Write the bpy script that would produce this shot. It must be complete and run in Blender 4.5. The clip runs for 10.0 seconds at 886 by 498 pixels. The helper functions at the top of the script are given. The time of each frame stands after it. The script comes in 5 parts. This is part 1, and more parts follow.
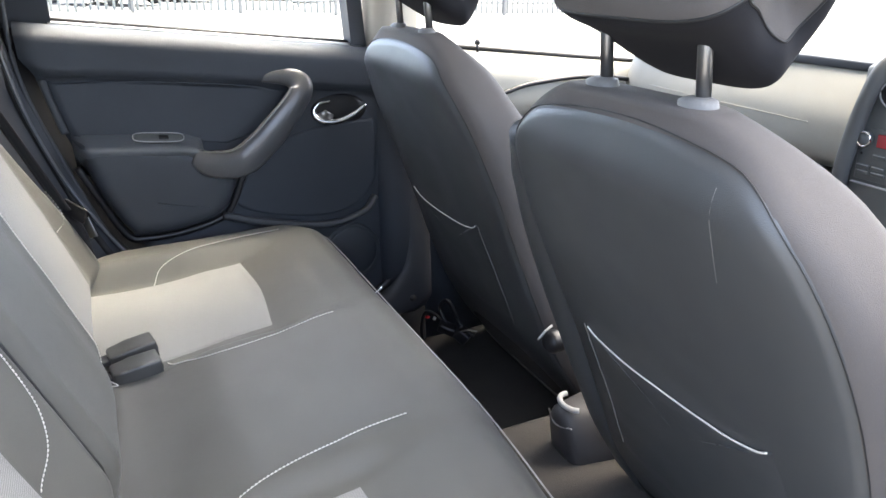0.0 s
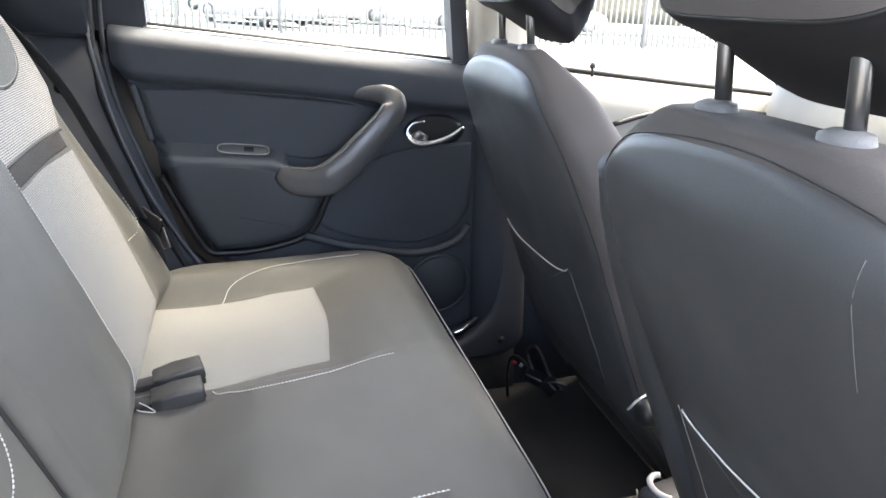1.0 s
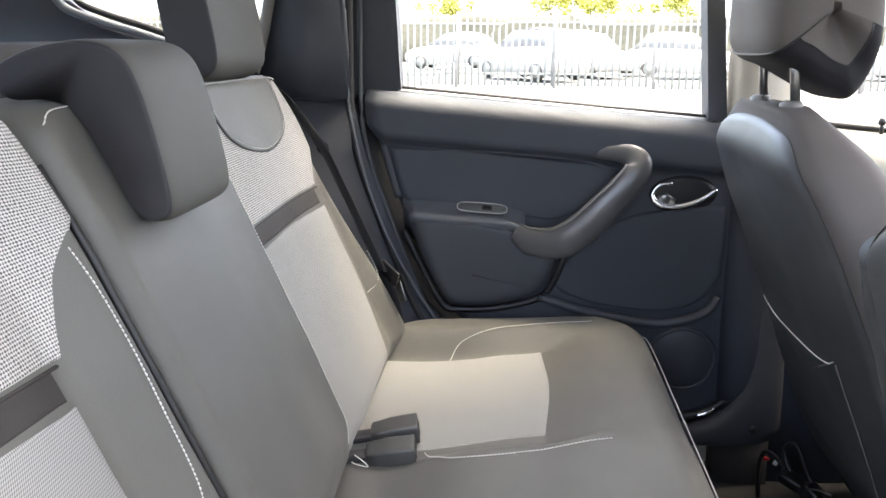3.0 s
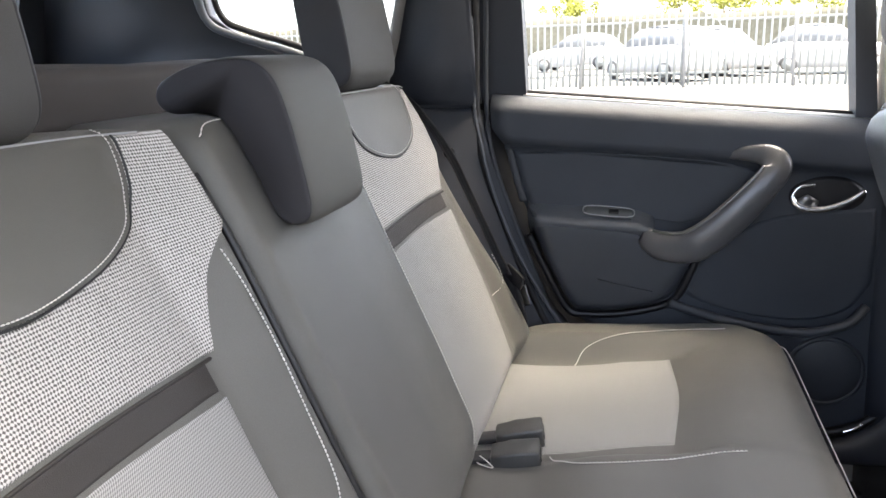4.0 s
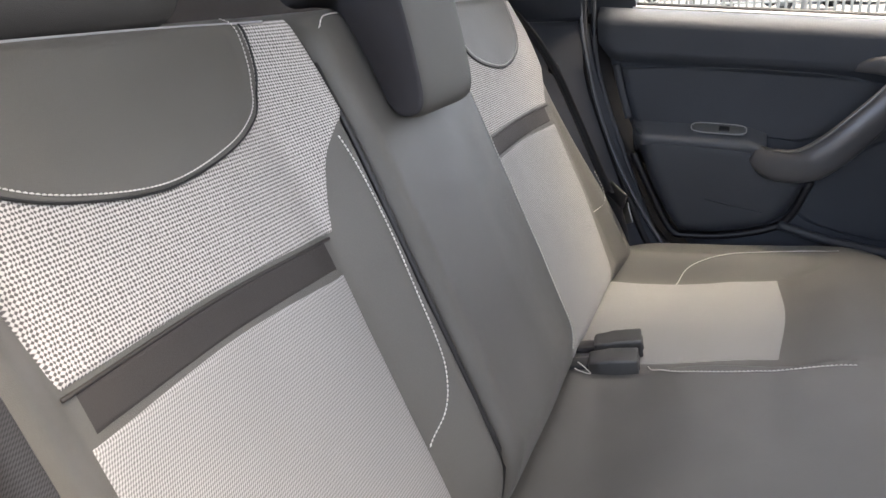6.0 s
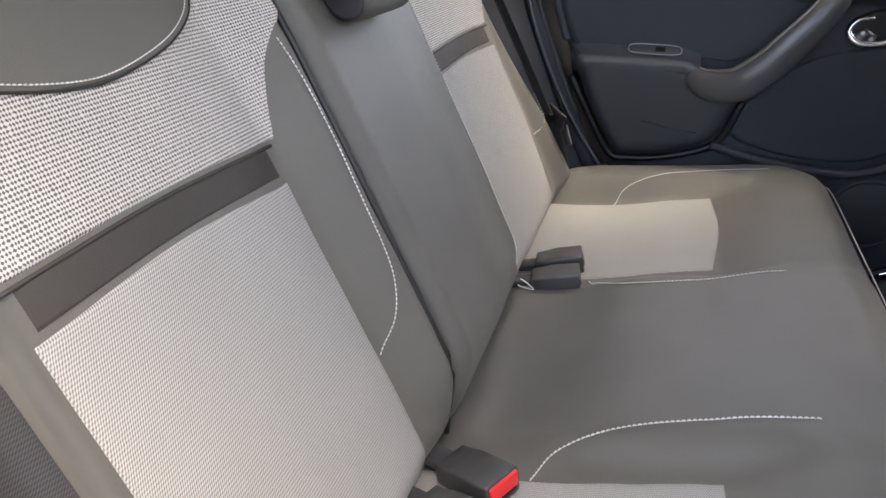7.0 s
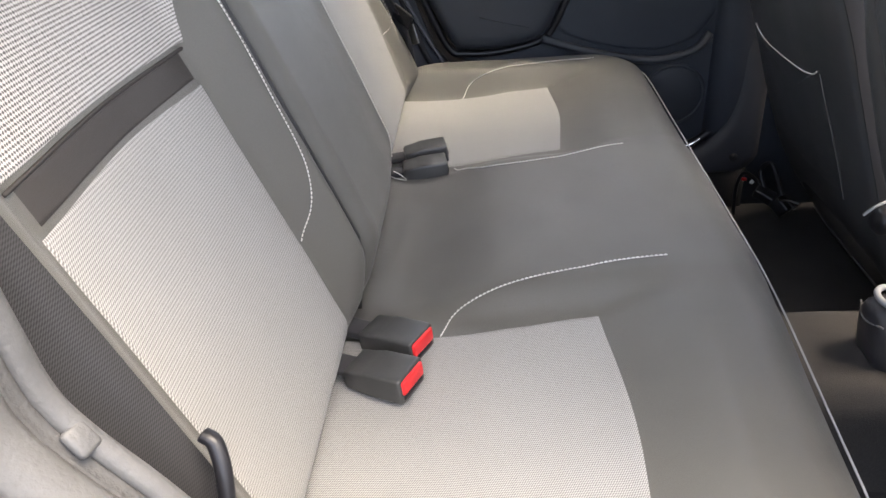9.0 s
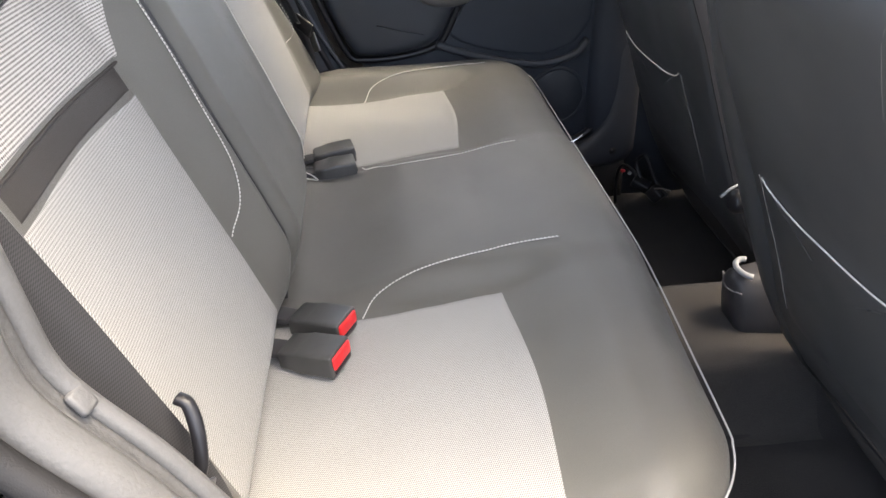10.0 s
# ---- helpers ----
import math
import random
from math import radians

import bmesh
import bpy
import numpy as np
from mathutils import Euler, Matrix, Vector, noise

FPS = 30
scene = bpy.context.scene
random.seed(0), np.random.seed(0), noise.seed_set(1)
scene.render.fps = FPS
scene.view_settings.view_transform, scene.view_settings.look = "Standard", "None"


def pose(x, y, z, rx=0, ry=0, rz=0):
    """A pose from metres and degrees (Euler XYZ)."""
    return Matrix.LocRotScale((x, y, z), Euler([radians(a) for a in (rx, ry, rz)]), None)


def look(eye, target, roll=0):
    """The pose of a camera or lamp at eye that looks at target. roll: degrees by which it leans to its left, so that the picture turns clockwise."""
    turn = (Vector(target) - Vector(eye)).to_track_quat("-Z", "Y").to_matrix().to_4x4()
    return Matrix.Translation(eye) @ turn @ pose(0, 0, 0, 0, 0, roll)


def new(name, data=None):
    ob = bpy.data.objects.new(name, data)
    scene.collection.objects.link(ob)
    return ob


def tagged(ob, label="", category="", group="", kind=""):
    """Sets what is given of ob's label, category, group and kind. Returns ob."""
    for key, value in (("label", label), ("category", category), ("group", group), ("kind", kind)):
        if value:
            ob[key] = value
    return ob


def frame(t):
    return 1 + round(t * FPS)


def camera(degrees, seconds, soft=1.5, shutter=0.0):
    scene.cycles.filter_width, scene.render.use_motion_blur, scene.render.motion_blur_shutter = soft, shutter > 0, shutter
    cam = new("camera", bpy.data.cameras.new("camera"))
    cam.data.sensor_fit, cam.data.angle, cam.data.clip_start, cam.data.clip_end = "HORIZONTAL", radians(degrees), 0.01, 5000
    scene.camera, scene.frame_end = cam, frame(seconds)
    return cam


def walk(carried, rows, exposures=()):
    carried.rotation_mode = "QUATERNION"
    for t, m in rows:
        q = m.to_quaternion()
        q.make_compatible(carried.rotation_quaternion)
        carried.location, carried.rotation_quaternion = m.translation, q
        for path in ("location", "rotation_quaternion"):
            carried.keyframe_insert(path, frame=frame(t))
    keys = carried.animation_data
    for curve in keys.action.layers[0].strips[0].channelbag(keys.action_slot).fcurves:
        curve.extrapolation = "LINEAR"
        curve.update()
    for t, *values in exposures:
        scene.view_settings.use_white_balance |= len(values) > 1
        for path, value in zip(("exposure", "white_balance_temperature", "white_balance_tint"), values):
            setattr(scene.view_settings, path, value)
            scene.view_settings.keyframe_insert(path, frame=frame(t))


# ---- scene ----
cam = camera(61.2, 10.0)
PATH = [
    (0, (-0.206, -0.947, 1.307), (0.556, 0.754, 0.582), -1.1),
    (0.5, (-0.133, -0.868, 1.296), (0.49, 0.897, 0.592), -0.2),
    (1, (-0.094, -0.831, 1.272), (0.377, 0.999, 0.617), 0.2),
    (1.5, (-0.066, -0.803, 1.266), (0.24, 1.082, 0.671), -0.2),
    (2, (-0.048, -0.779, 1.269), (0.094, 1.14, 0.723), -0.5),
    (3.5, (-0.033, -0.775, 1.28), (-0.408, 1.125, 0.783), -3.6),
    (4, (-0.037, -0.786, 1.28), (-0.565, 1.081, 0.797), -4.5),
    (4.5, (-0.037, -0.801, 1.282), (-0.713, 1.02, 0.805), -4.6),
    (5, (-0.036, -0.813, 1.281), (-0.817, 0.958, 0.781), -4.7),
    (5.2, (-0.036, -0.814, 1.273), (-0.837, 0.944, 0.757), -4.9),
    (6.5, (-0.046, -0.825, 1.228), (-0.745, 0.914, 0.531), -5.5),
    (7, (-0.051, -0.83, 1.211), (-0.652, 0.912, 0.433), -5.1),
    (7.5, (-0.065, -0.837, 1.201), (-0.563, 0.897, 0.338), -4.8),
    (8, (-0.082, -0.852, 1.2), (-0.482, 0.867, 0.259), -4.6),
    (8.5, (-0.101, -0.887, 1.211), (-0.384, 0.826, 0.217), -4.2),
    (9, (-0.12, -0.933, 1.229), (-0.252, 0.781, 0.207), -3.8),
    (9.5, (-0.147, -0.979, 1.257), (-0.113, 0.727, 0.213), -2.8),
    (10, (-0.142, -1.024, 1.265), (0.0, 0.685, 0.237), -1.7),
]
LEVEL = Matrix.Rotation(radians(-2.7), 4, "Y")  # levels the car against the ground
walk(cam, [(t, LEVEL @ look(eye, target, roll)) for t, eye, target, roll in PATH],
     [(0.0, 4.64, 6930, 2.0), (1.5, 4.76, 7200, 3.0), (2.5, 4.65, 7300, 3.5), (3.5, 4.45, 7350, 4.5), (4.5, 4.22, 7350, 5.0), (7.0, 4.07, 7400, 7.0), (8.5, 4.17, 7400, 6.5), (10.0, 4.33, 7450, 5.0)])


# ---- light ----
world = bpy.data.worlds.new("sky")
scene.world = world
world.use_nodes = True
wn = world.node_tree.nodes
sky = wn.new("ShaderNodeTexSky")
sky.sky_type, sky.sun_disc = "NISHITA", False
sky.sun_elevation, sky.sun_rotation = radians(74), radians(86)
sky.air_density, sky.dust_density, sky.ozone_density = 0.45, 4.7, 0.0
wn["Background"].inputs["Strength"].default_value = 0.15
world.node_tree.links.new(sky.outputs[0], wn["Background"].inputs["Color"])
sun = new("sun", bpy.data.lights.new("sun", "SUN"))
sun.data.energy, sun.data.angle, sun.data.color = 0.18, radians(40), (1.0, 0.98, 0.95)
sun.matrix_basis = look((1.43, 0.10, 5.0), (0, 0, 0))


# ---- materials ----
def surface(name, colour, rough=0.6, metal=0.0, grain=0.0, grain_size=400.0, stain=0.12, stain_size=9.0, bump=0.15,
            bump_size=700.0, spec=0.4, sheen=0.0):
    """Colour with two scales of variation and a fine relief, in metres."""
    m = bpy.data.materials.new(name)
    m.use_nodes = True
    n, l = m.node_tree.nodes, m.node_tree.links
    b = n["Principled BSDF"]
    b.inputs["Roughness"].default_value, b.inputs["Metallic"].default_value = rough, metal
    b.inputs["Specular IOR Level"].default_value = spec
    b.inputs["Sheen Weight"].default_value = sheen
    co = n.new("ShaderNodeTexCoord")
    big, small = n.new("ShaderNodeTexNoise"), n.new("ShaderNodeTexNoise")
    big.inputs["Scale"].default_value, small.inputs["Scale"].default_value = stain_size, grain_size
    big.inputs["Detail"].default_value, small.inputs["Detail"].default_value = 5, 2
    add = n.new("ShaderNodeMath")
    add.operation = "MULTIPLY_ADD"
    for x in (big, small):
        l.new(co.outputs["Object"], x.inputs["Vector"])
    l.new(small.outputs["Fac"], add.inputs[0])
    add.inputs[1].default_value = grain
    l.new(big.outputs["Fac"], add.inputs[2])
    ramp = n.new("ShaderNodeMapRange")
    ramp.inputs["From Min"].default_value, ramp.inputs["From Max"].default_value = 0.25 + grain * 0.3, 0.75 + grain * 0.7
    ramp.inputs["To Min"].default_value, ramp.inputs["To Max"].default_value = 1 - stain, 1 + stain
    l.new(add.outputs[0], ramp.inputs["Value"])
    mix = n.new("ShaderNodeVectorMath")
    mix.operation = "SCALE"
    mix.inputs[0].default_value = colour
    l.new(ramp.outputs[0], mix.inputs["Scale"])
    l.new(mix.outputs[0], b.inputs["Base Color"])
    if bump:
        rel, bn = n.new("ShaderNodeTexNoise"), n.new("ShaderNodeBump")
        rel.inputs["Scale"].default_value, rel.inputs["Detail"].default_value = bump_size, 3
        bn.inputs["Strength"].default_value, bn.inputs["Distance"].default_value = bump, 0.002
        l.new(co.outputs["Object"], rel.inputs["Vector"])
        l.new(rel.outputs["Fac"], bn.inputs["Height"])
        l.new(bn.outputs["Normal"], b.inputs["Normal"])
    return m


def woven(name, light, dark, pitch_u, pitch_v, low, high, shear=0.0, stagger=False, rough=0.85):
    """Cloth with threads or holes laid out on the panel's own metres."""
    m = surface(name, light, rough, stain=0.05, bump=0.0, spec=0.15, sheen=0.1)
    n, l = m.node_tree.nodes, m.node_tree.links
    b = n["Principled BSDF"]
    uv = n.new("ShaderNodeUVMap")
    sep = n.new("ShaderNodeSeparateXYZ")
    l.new(uv.outputs[0], sep.inputs[0])

    def math(op, a, c=0.0, d=0.0):
        k = n.new("ShaderNodeMath")
        k.operation = op
        for i, v in enumerate((a, c, d)):
            if isinstance(v, (int, float)):
                k.inputs[i].default_value = v
            else:
                l.new(v, k.inputs[i])
        return k.outputs[0]

    wob = n.new("ShaderNodeTexNoise")
    wob.inputs["Scale"].default_value, wob.inputs["Detail"].default_value = 170, 3
    l.new(uv.outputs[0], wob.inputs["Vector"])
    sway = math("MULTIPLY_ADD", wob.outputs["Fac"], pitch_u * 0.9, sep.outputs["X"])
    u = math("MULTIPLY_ADD", sep.outputs["Y"], shear, sway)
    a = math("MULTIPLY", u, math_tau / pitch_u)
    c = math("MULTIPLY", sep.outputs["Y"], math_tau / pitch_v)
    if stagger:
        p = math("MULTIPLY", math("SINE", math("ADD", a, c)), math("SINE", math("SUBTRACT", a, c)))
    else:
        p = math("ADD", math("MULTIPLY", math("SINE", a), 0.6), math("MULTIPLY", math("SINE", c), 0.4))
    f = n.new("ShaderNodeMapRange")
    f.inputs["From Min"].default_value, f.inputs["From Max"].default_value = low, high
    l.new(p, f.inputs["Value"])
    mixer = n.new("ShaderNodeMix")
    mixer.data_type = "RGBA"
    old = b.inputs["Base Color"].links[0].from_socket
    l.new(f.outputs[0], mixer.inputs["Factor"])
    mixer.inputs["A"].default_value = (*dark, 1)
    l.new(old, mixer.inputs["B"])
    l.new(mixer.outputs["Result"], b.inputs["Base Color"])
    bn = n.new("ShaderNodeBump")
    bn.inputs["Strength"].default_value, bn.inputs["Distance"].default_value = 0.15, 0.001
    l.new(f.outputs[0], bn.inputs["Height"])
    l.new(bn.outputs["Normal"], b.inputs["Normal"])
    return m


math_tau = 2 * math.pi
DARK = surface("dark_seat_cloth", (0.088, 0.084, 0.073), 0.52, grain=0.6, grain_size=900, stain=0.16, stain_size=7, bump=0.3, bump_size=1400, spec=0.5, sheen=0.08)
DARK_BAND = surface("band_cloth", (0.036, 0.032, 0.029), 0.7, grain=0.5, grain_size=900, bump=0.25, bump_size=1400)
LIGHT = woven("light_insert_cloth", (0.37, 0.362, 0.345), (0.152, 0.148, 0.141), 0.0021, 0.0026, -0.6, 0.5, shear=-0.55)
MESH = woven("light_mesh_cloth", (0.51, 0.487, 0.455), (0.095, 0.089, 0.083), 0.0056, 0.0058, -0.4, 0.25, stagger=True)
REST = surface("headrest_cloth", (0.071, 0.068, 0.062), 0.6, grain=0.5, grain_size=900, stain=0.12, stain_size=9, bump=0.25, bump_size=1400, spec=0.3)
REST_OUTER = surface("outer_headrest_cloth", (0.056, 0.054, 0.052), 0.6, grain=0.5, grain_size=900, stain=0.12, stain_size=9, bump=0.25, bump_size=1400, spec=0.3)
COVER = surface("luggage_cover_cloth", (0.05, 0.043, 0.04), 0.75, grain=0.5, grain_size=700, stain=0.2, stain_size=5, bump=0.3, bump_size=1200)
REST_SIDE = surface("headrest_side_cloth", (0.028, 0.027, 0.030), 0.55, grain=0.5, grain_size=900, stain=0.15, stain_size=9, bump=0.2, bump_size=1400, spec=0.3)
LEATHER = surface("seat_back_vinyl", (0.050, 0.052, 0.054), 0.40, spec=0.6, grain=0.3, stain=0.12, stain_size=5, bump=0.2, bump_size=1100)
SIDE_CLOTH = surface("seat_side_cloth", (0.088, 0.079, 0.075), 0.8, grain=0.6, grain_size=700, bump=0.3, bump_size=1300)
THREAD = surface("pale_thread", (0.62, 0.60, 0.56), 0.8, bump=0)
PIPING = surface("grey_piping", (0.32, 0.32, 0.32), 0.8, bump=0)
SILL_LIP = surface("sill_lip", (0.62, 0.62, 0.62), 0.35, bump=0)
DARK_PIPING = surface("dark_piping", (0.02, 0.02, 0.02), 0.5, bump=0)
PLASTIC = surface("dark_trim_plastic", (0.035, 0.040, 0.049), 0.52, spec=0.28, grain=0.3, stain=0.16, stain_size=6, bump=0.3, bump_size=900)
PLASTIC_SOFT = surface("soft_trim_plastic", (0.038, 0.042, 0.049), 0.5, spec=0.35, grain=0.3, stain=0.14, stain_size=5, bump=0.3, bump_size=1000)
ARM = surface("armrest_plastic", (0.07, 0.076, 0.086), 0.42, grain=0.3, stain=0.12, stain_size=5, bump=0.3, bump_size=1000)
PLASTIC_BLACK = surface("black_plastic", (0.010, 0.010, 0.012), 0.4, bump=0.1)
PILLAR = surface("pillar_trim_plastic", (0.027, 0.031, 0.040), 0.55, grain=0.3, stain=0.15, stain_size=5, bump=0.3, bump_size=900)
FOOT = surface("pale_foot_plastic", (0.042, 0.043, 0.049), 0.5, grain=0.3, stain=0.15, stain_size=12, bump=0.3, bump_size=800)
PALE_PILLAR = surface("pale_pillar_plastic", (0.42, 0.39, 0.33), 0.6, grain=0.3, stain=0.08, stain_size=6, bump=0.2, bump_size=900)
GREY_TRIM = surface("grey_trim_plastic", (0.16, 0.155, 0.15), 0.5, grain=0.4, stain=0.2, stain_size=14, bump=0.3, bump_size=500)
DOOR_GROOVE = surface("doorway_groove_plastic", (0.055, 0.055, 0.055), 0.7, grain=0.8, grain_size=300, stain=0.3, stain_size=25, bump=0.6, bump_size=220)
DOOR_EDGE = surface("doorway_trim_plastic", (0.085, 0.085, 0.085), 0.5, grain=0.4, stain=0.2, stain_size=18, bump=0.4, bump_size=260)
SATIN = surface("satin_handle_plastic", (0.095, 0.095, 0.10), 0.30, metal=0.35, stain=0.08, bump=0.05)
CHROME = surface("chrome", (0.75, 0.76, 0.78), 0.12, metal=1.0, stain=0.04, bump=0)
STEEL = surface("brushed_steel", (0.22, 0.22, 0.22), 0.34, metal=1.0, stain=0.08, bump=0)
RUBBER = surface("seal_rubber", (0.010, 0.010, 0.011), 0.6, bump=0.2)
WEBBING = woven("belt_webbing", (0.038, 0.037, 0.039), (0.015, 0.015, 0.016), 0.0017, 0.0026, -0.7, 0.5, shear=0.9, rough=0.6)
BUCKLE = surface("buckle_plastic", (0.034, 0.034, 0.033), 0.45, spec=0.8, stain=0.3, stain_size=40, bump=0.1)
RED = surface("red_button", (0.72, 0.025, 0.03), 0.35, bump=0)
CARPET = surface("dark_carpet", (0.022, 0.020, 0.019), 0.95, grain=1.0, grain_size=500, stain=0.4, stain_size=14, bump=0.8, bump_size=600, sheen=0.04)
# lighter copy of the floor carpet for the better lit tunnel
LIT_CARPET = surface("lit_tunnel_carpet", (0.030, 0.027, 0.025), 0.95, grain=1.0, grain_size=500, stain=0.4, stain_size=12, bump=0.8, bump_size=600, sheen=0.08)
UNDER = surface("dark_rest_underside", (0.017, 0.017, 0.020), 0.75, grain=0.4, grain_size=900, stain=0.2, stain_size=12, bump=0.25, bump_size=1400, spec=0.2)
SEAT_BASE = surface("seat_base_vinyl", (0.030, 0.032, 0.039), 0.5, grain=0.3, stain=0.15, stain_size=6, bump=0.2, bump_size=900)
DASH = surface("dash_plastic", (0.265, 0.26, 0.235), 0.75, spec=0.2, grain=0.4, stain=0.08, bump=0.3, bump_size=800)
CONSOLE = surface("console_plastic", (0.040, 0.038, 0.040), 0.5, grain=0.3, stain=0.12, stain_size=9, bump=0.2, bump_size=900)
STACK = surface("radio_plastic", (0.09, 0.095, 0.095), 0.4, bump=0.1)
BEZEL = surface("bezel_plastic", (0.075, 0.077, 0.078), 0.45, bump=0.1)
ROOF_CLOTH = surface("roof_lining", (0.76, 0.74, 0.71), 0.9, grain=0.5, bump=0.3)
BODY_PAINT = surface("car_body_paint", (0.20, 0.20, 0.21), 0.3, bump=0)
WHITE_PAINT = surface("white_car_paint", (0.43, 0.43, 0.43), 0.25, stain=0.03, bump=0)
CAR_GLASS = surface("dark_car_glass", (0.16, 0.165, 0.17), 0.08, bump=0)
TYRE = surface("tyre_rubber", (0.06, 0.06, 0.06), 0.8, bump=0.2)
GALV = surface("galvanised_steel", (0.22, 0.23, 0.22), 0.5, metal=0.3, stain=0.15, stain_size=3, bump=0)
POST = surface("weathered_steel", (0.19, 0.19, 0.185), 0.6, metal=0.3, stain=0.15, stain_size=3, bump=0)
GROUND = surface("pale_tarmac", (0.115, 0.113, 0.109), 0.9, grain=0.6, grain_size=60, stain=0.25, stain_size=0.4, bump=0.4, bump_size=80)
LEAF = surface("leaves", (0.28, 0.29, 0.06), 0.7, stain=0.4, stain_size=1.5, bump=0)
HEDGE = surface("far_hedge", (0.105, 0.102, 0.078), 0.9, grain=1.0, grain_size=3, stain=0.35, stain_size=0.3, bump=0)
BARK = surface("bark", (0.10, 0.08, 0.06), 0.9, stain=0.3, stain_size=6, bump=0.6, bump_size=20)
GLASS = bpy.data.materials.new("window_glass")
GLASS.use_nodes = True
_g = GLASS.node_tree.nodes["Principled BSDF"]
_g.inputs["Transmission Weight"].default_value, _g.inputs["Roughness"].default_value, _g.inputs["IOR"].default_value = 1.0, 0.0, 1.08
_g.inputs["Base Color"].default_value = (0.96, 0.98, 0.97, 1)


# ---- mesh helpers ----
def mesh_of(verts, faces, smooth=True, uvs=None):
    me = bpy.data.meshes.new("part")
    me.from_pydata([tuple(v) for v in verts], [], faces)
    if uvs is not None:
        layer = me.uv_layers.new(name="UVMap")
        for loop in me.loops:
            layer.data[loop.index].uv = uvs[loop.vertex_index]
    if smooth:
        me.shade_smooth()
    me.validate()
    return me


def thing(name, at, label, category, group="", kind=""):
    ob = new(name)
    ob.empty_display_size = 0.05
    ob.location = at
    return tagged(ob, label, category, group, kind)


def part(name, me, material, parent=None, label=""):
    """One mesh object in world metres, under a thing or part."""
    if isinstance(me, bmesh.types.BMesh):
        bm, me = me, bpy.data.meshes.new(name)
        bm.normal_update()
        bm.to_mesh(me)
        bm.free()
    me.name = name
    me.materials.append(material)
    ob = new(name, me)
    if parent is not None:
        ob.parent = parent
        base, up = Matrix.Identity(4), parent
        while up is not None:
            base = (Matrix.Translation(up.location) if up.type == "EMPTY" else Matrix.Identity(4)) @ base
            up = up.parent
        ob.matrix_parent_inverse = base.inverted() if parent.type == "EMPTY" else Matrix.Identity(4)
    return tagged(ob, label)


def structure(name, me, material, label, category):
    return tagged(part(name, me, material), label, category, "", "structure")


def rbox(x0, x1, y0, y1, z0, z1, r=0.008, seg=3, m=None):
    """A box with rounded edges."""
    bm = bmesh.new()
    bmesh.ops.create_cube(bm, size=1)
    for v in bm.verts:
        v.co = Vector(((x0 + x1) / 2 + v.co.x * (x1 - x0), (y0 + y1) / 2 + v.co.y * (y1 - y0), (z0 + z1) / 2 + v.co.z * (z1 - z0)))
    if r > 0:
        bmesh.ops.bevel(bm, geom=bm.edges[:], offset=r, segments=seg, profile=0.5, affect="EDGES")
    if m is not None:
        bmesh.ops.transform(bm, matrix=m, verts=bm.verts)
    for f in bm.faces:
        f.smooth = r > 0
    return bm


def loft(rings, closed=True, caps=True, uv=False):
    """Skin over rings of equally many points."""
    n = len(rings[0])
    verts = [p for ring in rings for p in ring]
    faces = []
    for i in range(len(rings) - 1):
        for j in range(n if closed else n - 1):
            k = (j + 1) % n
            faces.append((i * n + j, i * n + k, (i + 1) * n + k, (i + 1) * n + j))
    if caps and closed:
        faces.append(tuple(range(n))[::-1])
        faces.append(tuple((len(rings) - 1) * n + j for j in range(n)))
    uvs = None
    if uv:
        uvs, along = [], 0.0
        for i, ring in enumerate(rings):
            if i:
                along += (Vector(ring[0]) - Vector(rings[i - 1][0])).length
            across = 0.0
            for j, p in enumerate(ring):
                if j:
                    across += (Vector(p) - Vector(ring[j - 1])).length
                uvs.append((across, along))
    return mesh_of(verts, faces, True, uvs)


def spline(points, steps=8, closed=False):
    """A smooth line through a few points."""
    pts = [Vector(p) for p in points]
    n, out = len(pts), []
    for i in range(n if closed else n - 1):
        if closed:
            a, b, c, d = (pts[(i + k) % n] for k in (-1, 0, 1, 2))
        else:
            b, c = pts[i], pts[i + 1]
            a = pts[i - 1] if i else 2 * b - c
            d = pts[i + 2] if i + 2 < n else 2 * c - b
        for k in range(steps):
            t = k / steps
            out.append(0.5 * (2 * b + (c - a) * t + (2 * a - 5 * b + 4 * c - d) * t * t + (3 * b - a - 3 * c + d) * t ** 3))
    if not closed:
        out.append(pts[-1])
    return out


def sweep(line, radius, sides=8, flat=1.0, up=(0, 0, 1), closed=False, caps=True):
    """A tube along a line; radius may be a list; flat squeezes it along the up direction."""
    pts = [Vector(p) for p in line]
    rings = []
    for i, p in enumerate(pts):
        q = pts[(i + 1) % len(pts)] if closed or i + 1 < len(pts) else p
        o = pts[i - 1] if closed or i else p
        d = (q - o).normalized()
        s = d.cross(Vector(up))
        s = s.normalized() if s.length > 1e-4 else Vector((1, 0, 0))
        t = s.cross(d)
        r = radius[min(i, len(radius) - 1)] if isinstance(radius, (list, tuple)) else radius
        rings.append([p + s * r * math.cos(a) + t * r * flat * math.sin(a) for a in (2 * math.pi * k / sides for k in range(sides))])
    if closed:
        rings.append(rings[0])
    return loft(rings, True, caps and not closed)


def merged(meshes):
    verts, faces = [], []
    for me in meshes:
        o = len(verts)
        verts += [v.co.copy() for v in me.vertices]
        faces += [tuple(o + i for i in p.vertices) for p in me.polygons]
        bpy.data.meshes.remove(me)
    return mesh_of(verts, faces)


